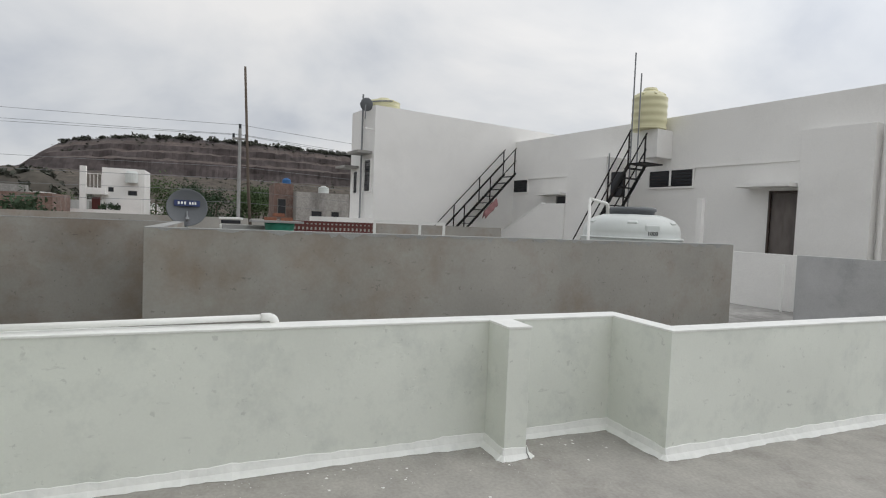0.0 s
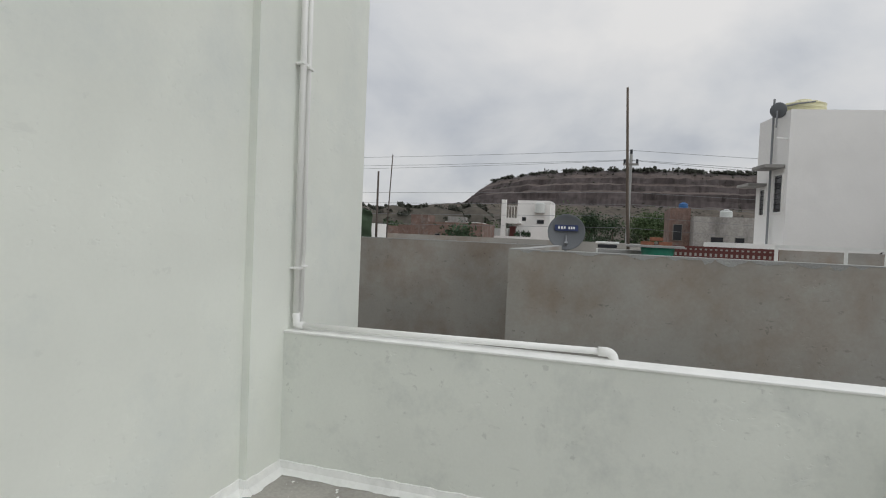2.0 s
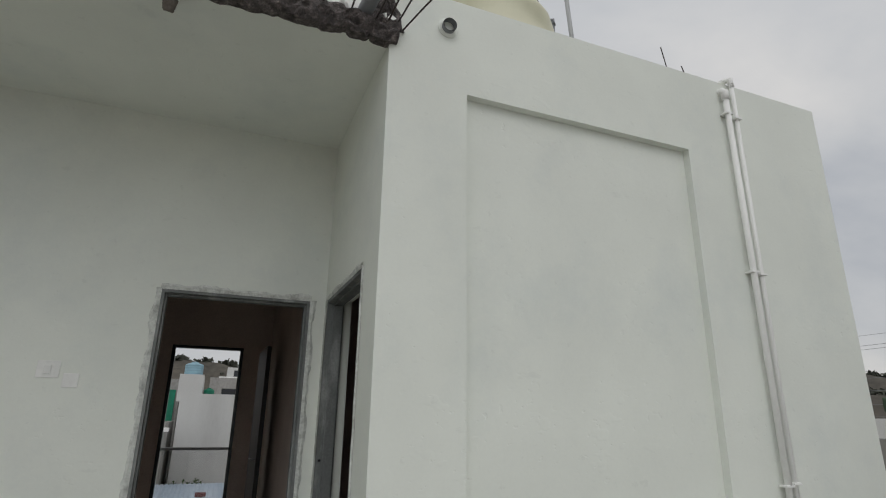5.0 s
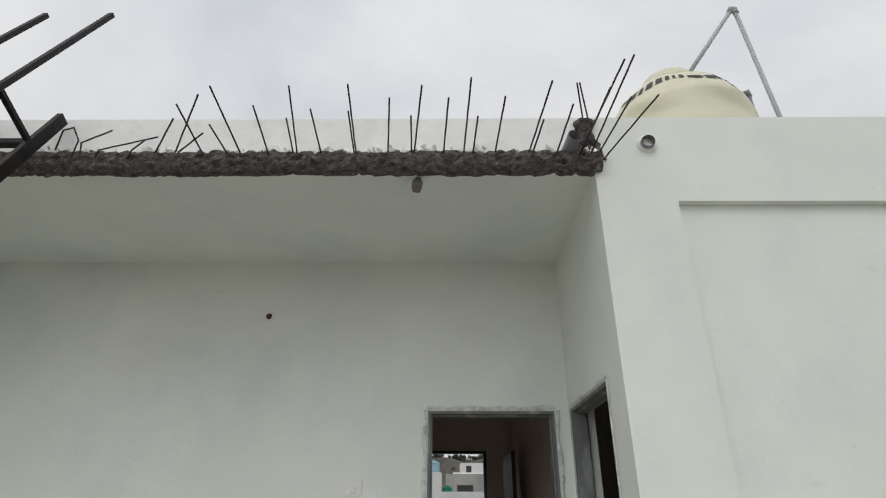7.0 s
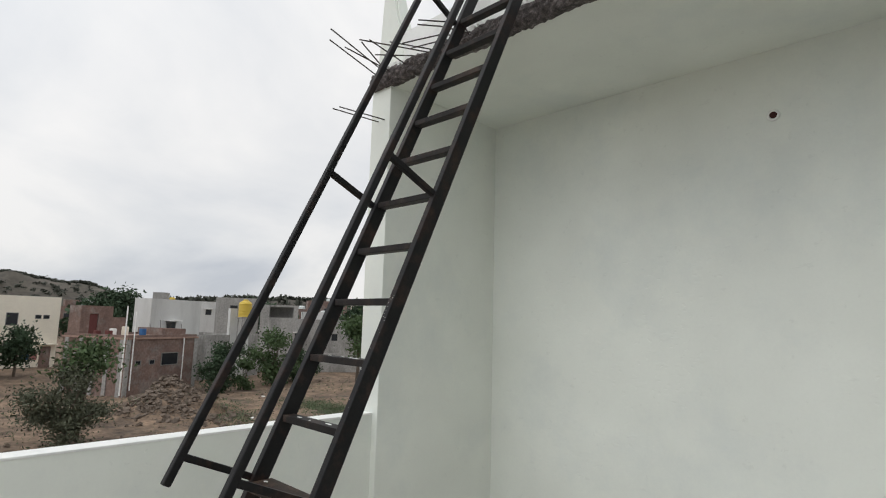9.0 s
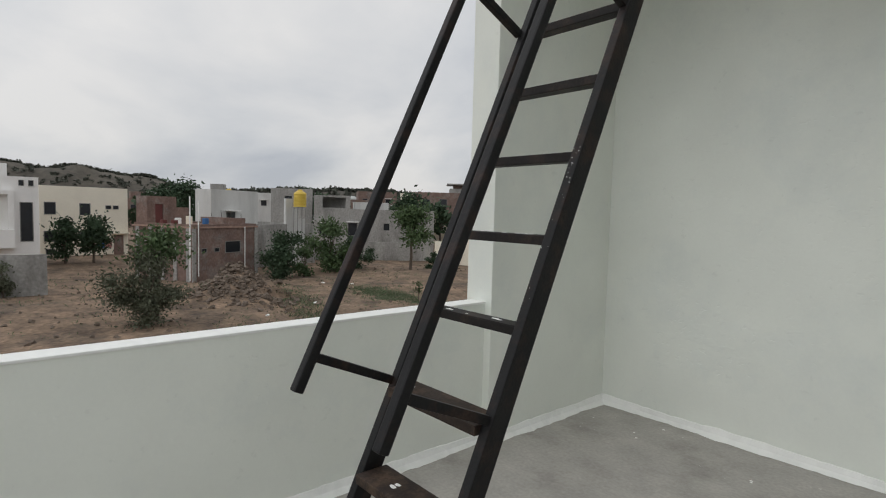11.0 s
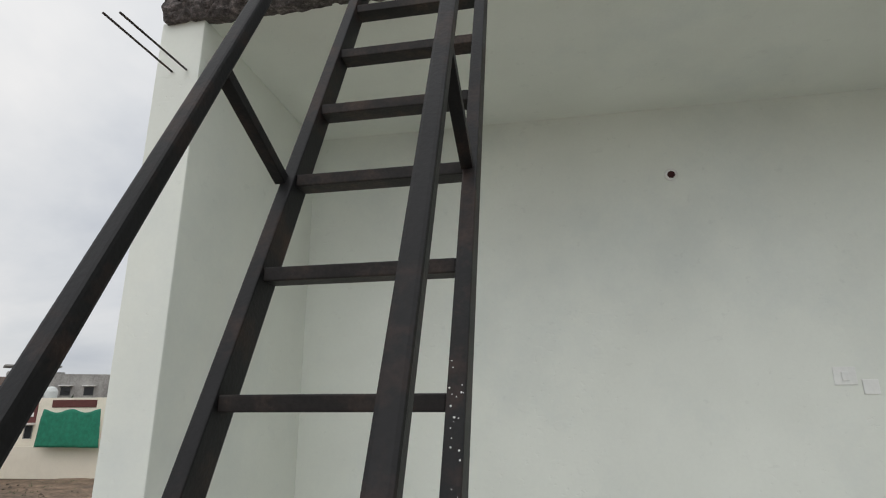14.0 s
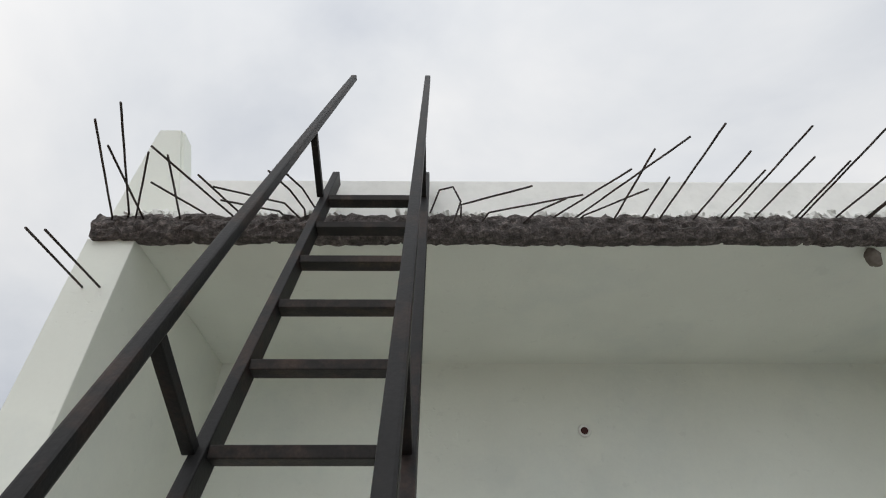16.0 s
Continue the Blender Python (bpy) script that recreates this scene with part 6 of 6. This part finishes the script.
part("trim_band", box((1.0, -0.04, 0.1), (1.85, 0.0, 1.7)), M_RED, gc, "red brown painted band")
for z in (0.5, 1.0):
    part("trim_tile", box((1.2, -0.06, z), (1.65, -0.041, z + 0.28)), M_TRIM, gc, "white inset")
part("trim_band", box((2.9, -0.04, 1.1), (6.2, 0.0, 1.6)), M_RED, gc, "red brown painted band")
part("roof_tank", lathe([(0.4, 0), (0.42, 0.5), (0.3, 0.75), (0.1, 0.85)], 16), M_TANKW, gc).matrix_basis = pose(1.3, 1.5, 1.7)
yard = thing("yard_wall", (-40.6, 30.2, GZ), "cream plastered yard wall stained at the foot", "wall", "", 4)
part("wall", box((0, 0, 0), (12, 0.2, 1.95)), M_TOWN_CREAM, yard)
yard = thing("yard_wall", (-47.5, 21.0, GZ), "stained grey cement yard wall", "wall", "", 58)
part("wall", box((0, 0, 0), (11.5, 0.2, 1.7)), M_TOWN_GREY, yard)
yard = thing("yard_wall", (-36.5, -14.0, GZ), "low grey cement yard wall", "wall", "", 85)
part("wall", box((0, 0, 0), (14.6, 0.2, 2.05)), M_TOWN_GREY, yard)

bm = bmesh.new()
bmesh.ops.create_grid(bm, x_segments=24, y_segments=14, size=0.5)
for v in bm.verts:
    x, y = v.co.x, v.co.y
    droop = (0.22 * math.sin((x + 0.5) * math.pi * 2) ** 2) * (y + 0.5)
    v.co = Vector((-33.1 + x * (4.3 + 0.5 * (0.5 - y)), 30.0 + 0.08 * noise.noise(Vector((x * 9, y * 3, 0))), -0.15 + y * 2.35 - droop))
cl = part("shade_net", bm, M_GREEN, smooth=True)
cl.modifiers.new("thick", "SOLIDIFY").thickness = 0.02
tagged(cl, "green shade net hung above the cream yard wall", "shade net")

# plants of the open plot
tree((-25.4, 2.8, GZ), 3.0, 3.4, "sparse grey green thorn bush in the open plot", 71, mat("dusty_foliage", (0.10, 0.11, 0.07), 0.9, tone=0.3, tone_scale=2), 9000, 0.08, 0.12, 0.08, blobs=20)
tree((-25.9, 3.3, GZ), 3.9, 1.9, "thin green tree behind the thorn bush", 72, M_LEAF, 1500, 0.12, 0.4, 0.55, blobs=7)
tree((-36.0, 13.2, GZ), 3.1, 3.0, "dense dark green shrub by the wall", 73, M_LEAF_DARK, 4200, 0.14, 0.1, 0.05, blobs=16)
tree((-38.2, 18.0, GZ), 3.8, 3.8, "leafy green tree by the yard wall", 74, M_LEAF, 3600, 0.16, 0.25, 0.12, blobs=14)
tree((-39.4, 20.6, GZ), 2.6, 4.2, "low leafy shrubs by the yard wall", 75, M_LEAF_DARK, 3000, 0.15, 0.1, 0.05, blobs=14)
tree((-35.9, 23.8, GZ), 5.0, 3.4, "green tree with a bare trunk by the yard wall", 76, M_LEAF, 3400, 0.17, 0.45, 0.5, blobs=10)
tree((-36.4, 26.6, GZ), 1.3, 3.0, "low green shrub in the open plot", 77, M_LEAF_DARK, 1600, 0.12, 0.1, 0.05, blobs=9)
tree((-24.6, 15.7, GZ), 1.0, 0.5, "thin young sapling in the open plot", 78, M_LEAF, 220, 0.06, 0.4, 0.3, blobs=5)
tree((-60, 13.2, GZ), 7.0, 7.0, "large dark green tree behind the roofs", 79, M_LEAF_DARK, 9000, 0.21, 0.3, 0.4, blobs=16)
tree((-51.0, 3.0, GZ), 3.6, 2.1, "young green tree before the cream house", 80, M_LEAF_DARK, 2200, 0.17, 0.3, 0.2)
tree((-51.0, 4.8, GZ), 3.9, 2.5, "young green tree before the cream house", 81, M_LEAF_DARK, 2400, 0.17, 0.3, 0.2)
tree((-35.2, -1.2, GZ), 1.7, 2.2, "small dry shrub by the low grey wall", 82, bpy.data.materials["dusty_foliage"], 1300, 0.10, 0.15, 0.1, blobs=9)
tree((-60, 42, GZ), 7.2, 9, "dark green trees behind the grey houses", 83, M_LEAF_DARK, 2600, 0.34, 0.3, 0.3, blobs=14)
tree((-68, 33, GZ), 6.9, 9, "dark green trees behind the grey houses", 84, M_LEAF_DARK, 2600, 0.34, 0.3, 0.3, blobs=14)
tree((-36.8, 15.2, GZ), 2.0, 2.2, "low shrubs along the block wall", 85, M_LEAF, 1300, 0.13, 0.15, 0.08, blobs=9)


def weeds():
    r = np.random.RandomState(3)
    vs, fs = [], []

    def tuft(x, y, s, n):
        for k in range(n):
            c = np.array([x, y, ground_height(x, y)]) + np.append(r.normal(0, s, 2), 0)
            a = r.uniform(0, math.tau)
            w, h = 0.010 + 0.014 * r.rand(), 0.03 + 0.08 * r.rand()
            d = np.array([math.cos(a) * w, math.sin(a) * w, 0])
            l = np.append(r.normal(0, 0.06, 2), h)
            i = len(vs)
            vs.extend([tuple(c - d), tuple(c + d), tuple(c + l + d * 0.3), tuple(c + l - d * 0.3)])
            fs.append((i, i + 1, i + 2, i + 3))

    for i in range(620):
        f = r.rand()
        tuft(-30 + 13 * f + r.normal(0, 0.5), 10.8 - 3.6 * f + r.normal(0, 0.45), 0.18, 9)
    for i in range(700):
        tuft(-27 + r.normal(0, 2.2), 15.5 + r.normal(0, 0.7) - 0.2, 0.2, 8)
    for i in range(500):
        tuft(-20 + r.normal(0, 1.6), 6.0 + r.normal(0, 1.3), 0.2, 9)
    for i in range(700):
        tuft(r.uniform(-44, -10), r.uniform(-12, 30), 0.15, 4)
    for i in range(1500):
        x, y = r.uniform(-42, -16), r.uniform(-12, 22)
        if noise.noise(Vector((x * 0.22, y * 0.22, 2))) > 0.05:
            tuft(x, y, 0.22, 6)
    me = bpy.data.meshes.new("weeds")
    me.from_pydata(vs, [], fs)
    me.materials.append(mat("weed_green", (0.11, 0.145, 0.075), 0.9, tone=0.35, tone_scale=0.6))
    tagged(new("weeds", me), "thin green and dusty weeds over the plot", "weeds", "", "stuff")


weeds()


def rubble():
    r = random.Random(6)
    bm = bmesh.new()
    for i in range(2100):
        if i < 1500:
            cx, cy, s = r.choice(((-33.5, 9.4, 1.3), (-31.2, 8.2, 1.8), (-29.5, 7.0, 1.6), (-27.5, 9.0, 1.6)))
            x, y = r.gauss(cx, s * 0.6), r.gauss(cy, s * 0.6)
            sz = 0.03 + 0.10 * r.random() ** 2.5
        else:
            x, y, sz = r.uniform(-40, -9), r.uniform(-10, 28), r.uniform(0.03, 0.09)
        z = ground_height(x, y) + sz * 0.2
        vs = add_box(bm, (-sz, -sz * r.uniform(0.5, 1), -sz * 0.6), (sz, sz * r.uniform(0.5, 1), sz * 0.6), 0, pose(x, y, z, r.uniform(-40, 40), r.uniform(-40, 40), r.uniform(0, 180)))
        for v in vs:
            v.co += Vector((r.uniform(-1, 1), r.uniform(-1, 1), r.uniform(-1, 1))) * sz * 0.25
    tagged(part("rubble", bm, M_RUBBLE), "heap of broken stones and cement lumps on the plot", "rubble", "", "stuff")
    for i, (x, y, s, m) in enumerate(((-20.6, 4.3, 0.22, M_BLUE), (-21.1, 4.9, 0.12, M_TRIM), (-21.7, 8.6, 0.14, M_TRIM), (-26, 10.4, 0.12, M_TRIM), (-47, 8.6, 0.5, M_TRIM), (-33, 14.6, 0.1, M_TRIM), (-31.5, 15.8, 0.1, M_TRIM), (-19.8, 6.2, 0.12, M_TRIM), (-24.2, 7.2, 0.1, M_TRIM))):
        bm = bmesh.new()
        bmesh.ops.create_icosphere(bm, subdivisions=2, radius=s)
        for v in bm.verts:
            v.co = Vector((v.co.x * 1.3, v.co.y * 0.8, v.co.z * 0.45)) * (1 + 0.5 * noise.noise(v.co * 4 / s * 0.3 + Vector((i, 0, 0))))
        ob = part("litter", bm, m)
        ob.matrix_basis = pose(x, y, ground_height(x, y) + s * 0.2, 0, 0, i * 40)
        tagged(ob, "crumpled " + ("blue" if m is M_BLUE else "white") + " plastic litter on the bare ground", "litter", "litter on the plot")


rubble()

# ---- view through the hall ----
wh = building("blank white house wall with a taller stair tower", -2.1, 28, 0, 7.5, 6, 2.28, M_TOWN_WHITE, parapet=0.3)
part("stair_tower", box((-0.15, 0.004, 1.9), (0.95, 3, 3.2)), M_TOWN_WHITE, wh)
far_tank("water_tank", pose(-1.7, 29.5, 3.2), 0.45, 0.7, M_BLUE if False else mat("pale_blue_plastic", (0.25, 0.42, 0.5), 0.5, tone=0.08), "pale blue water tank on the stair tower")
far_tank("water_tank", pose(-0.85, 29.3, 2.0), 0.26, 0.62, M_GREEN, "small green tank behind the white wall")
building("grey upper storey with a white roof room", -1.0, 43, 0, 9, 7, 3.9, M_TOWN_GREY, front=((0.9, 2.4, 1.2, 0.7), (3.0, 2.2, 1.6, 1.0)), parapet=0.2)
rr_ = building("small white roof room with a projecting slab", 0.2, 46, 0, 1.9, 3, 4.9, M_TOWN_WHITE, front=((0.5, 4.2, 0.4, 0.45),), z0=3.5, parapet=0.2)
part("slab", box((-0.6, -0.3, 4.05), (2.2, 0.0, 4.15)), M_TRIM, rr_)
dk = building("dark green shuttered house", -7.6, 25.5, 0, 5.2, 6, 0.95, M_TOWN_GREY, front=((3.2, -1.2, 1.6, 1.2),), parapet=0.2)
part("slab", box((2.4, -0.6, 0.6), (5.4, 0.0, 0.75)), M_HOUSE, dk)
building("grey upper house with green cloth", -8.4, 33, 0, 6.0, 6, 3.2, M_TOWN_GREY, front=((3.8, 1.5, 1.2, 1.1),), parapet=0.3)
gcn = part("hung_cloth", box((-4.0, 32.8, 0.4), (-2.6, 32.86, 2.6), 0.01), M_GREEN)
tagged(gcn, "green cloth hung on the grey house", "cloth")
sh = thing("tin_shed", (-4.2, 19.8, GZ), "low shed with corrugated sheets and blue plastic walls", "shed")
part("wall", box((0, 0.1, 0), (6.5, 5.6, 0.9)), M_BLUE, sh, "blue plastic sheet wall")
for i in range(9):
    bm = bmesh.new()
    n = 12
    rows = []
    for k in range(n + 1):
        x = i * 0.72 + 0.74 * k / n
        z = 0.025 * math.sin(k / n * math.tau * 4) + 0.004 * (i % 2)
        rows.append((bm.verts.new((x, -0.25 + 0.1 * (i % 3), 1.08 + z)), bm.verts.new((x, 5.8, 1.75 + z))))
    for a, b in zip(rows, rows[1:]):
        bm.faces.new((a[0], b[0], b[1], a[1]))
    s_ = part("roof_sheet", bm, M_SHEET, sh)
for x in (1.2, 3.4, 4.6):
    part("stone", box((x, 2 + x * 0.3, 1.45 + x * 0.03), (x + 0.4, 2.3 + x * 0.3, 1.6 + x * 0.03), 0.03), M_RED if x == 3.4 else M_TANKW, sh, "weight lying on the sheets")
for x, y, h, s, sd in ((-2.4, 26.4, 1.2, 1.8, 5), (-1.0, 26.6, 1.4, 2.0, 6), (0.4, 26.4, 1.1, 1.9, 7), (1.7, 26.5, 1.3, 2.0, 8), (2.9, 26.4, 1.2, 1.8, 9), (-1.6, 27.0, 1.2, 2.2, 1), (0.2, 36.5, 1.6, 3, 2), (-3.2, 26.6, 1.6, 2.2, 3), (1.8, 27.2, 0.9, 2.0, 4)):
    tree((x, y, GZ), h + 0.4, s, "low green shrub behind the tin shed", 90 + sd, M_LEAF, 1200, 0.12, 0.1, 0.05, "shrubs behind the tin shed", 8)


def town(r, count, az0, az1, d0, d1, seed_label, cap=9.0):
    made = 0
    for i in range(count):
        az = radians(az0 + (az1 - az0) * (i + r.uniform(0.1, 0.9)) / count)
        d = r.uniform(d0, d1)
        x, y = d * math.cos(az), d * math.sin(az)
        turn = math.degrees(az) - 90 + r.uniform(-25, 25)
        w = r.uniform(5, 9)
        z1 = r.choice((1.0, 2.2, 2.8, 3.6, 4.4)) * (0.75 + d / 300)
        z1 = min(z1, cap)
        paints = [(M_TOWN_WHITE, "white plastered"), (M_TOWN_GREY, "grey cement"), (M_TOWN_GREY, "stained grey cement"), (M_TOWN_CREAM, "cream painted"), (M_TOWN_BRICK, "unplastered brick")]
        if cap < 9:
            paints[3] = (M_TOWN_BRICK, "unplastered red brick")
        m, word = r.choice(paints)
        fr = [(0.8 + k * 2.2, z1 - 2.3, 0.9, 0.9, r.random() < 0.5) for k in range(int(w / 2.4))]
        b = building("flat-roofed " + word + " house of the far town", x, y, turn, w, r.uniform(5, 8), z1, m, front=fr, parapet=0.6, group=seed_label)
        if r.random() < 0.5:
            part("stair_room", box((1, 1.5, z1 - 0.6), (3.2, 4, z1 + 1.3)), m, b)
        if r.random() < 0.4:
            part("roof_tank", lathe([(0.5, 0), (0.5, 0.9), (0.3, 1.1)], 12), r.choice((M_INK, M_TANKW, M_YELLOW)), b).matrix_basis = pose(4, 2, z1 - 0.57)


R = random.Random(31)
town(R, 16, 128, 160, 72, 120, "far town houses beyond the plot")
town(R, 14, 150, 178, 78, 150, "far town houses beyond the plot")
town(R, 9, 2, 30, 90, 150,  "far town houses towards the rocky hill", 2.2)
town(R, 7, 12, 30, 62, 85, "far town houses towards the rocky hill", 2.2)
town(R, 8, 72, 100, 62, 130, "far town houses behind the hall")
for i in range(26):
    az = radians(R.choice((R.uniform(128, 176), R.uniform(128, 176), R.uniform(5, 32), R.uniform(75, 98))))
    d = R.uniform(75, 150)
    tree((d * math.cos(az), d * math.sin(az), GZ), R.uniform(5, 7.5), R.uniform(5, 8), "dark green tree among the far houses", 200 + i, M_LEAF_DARK, 500, 0.6, 0.3, 0.3, "trees among the far houses")
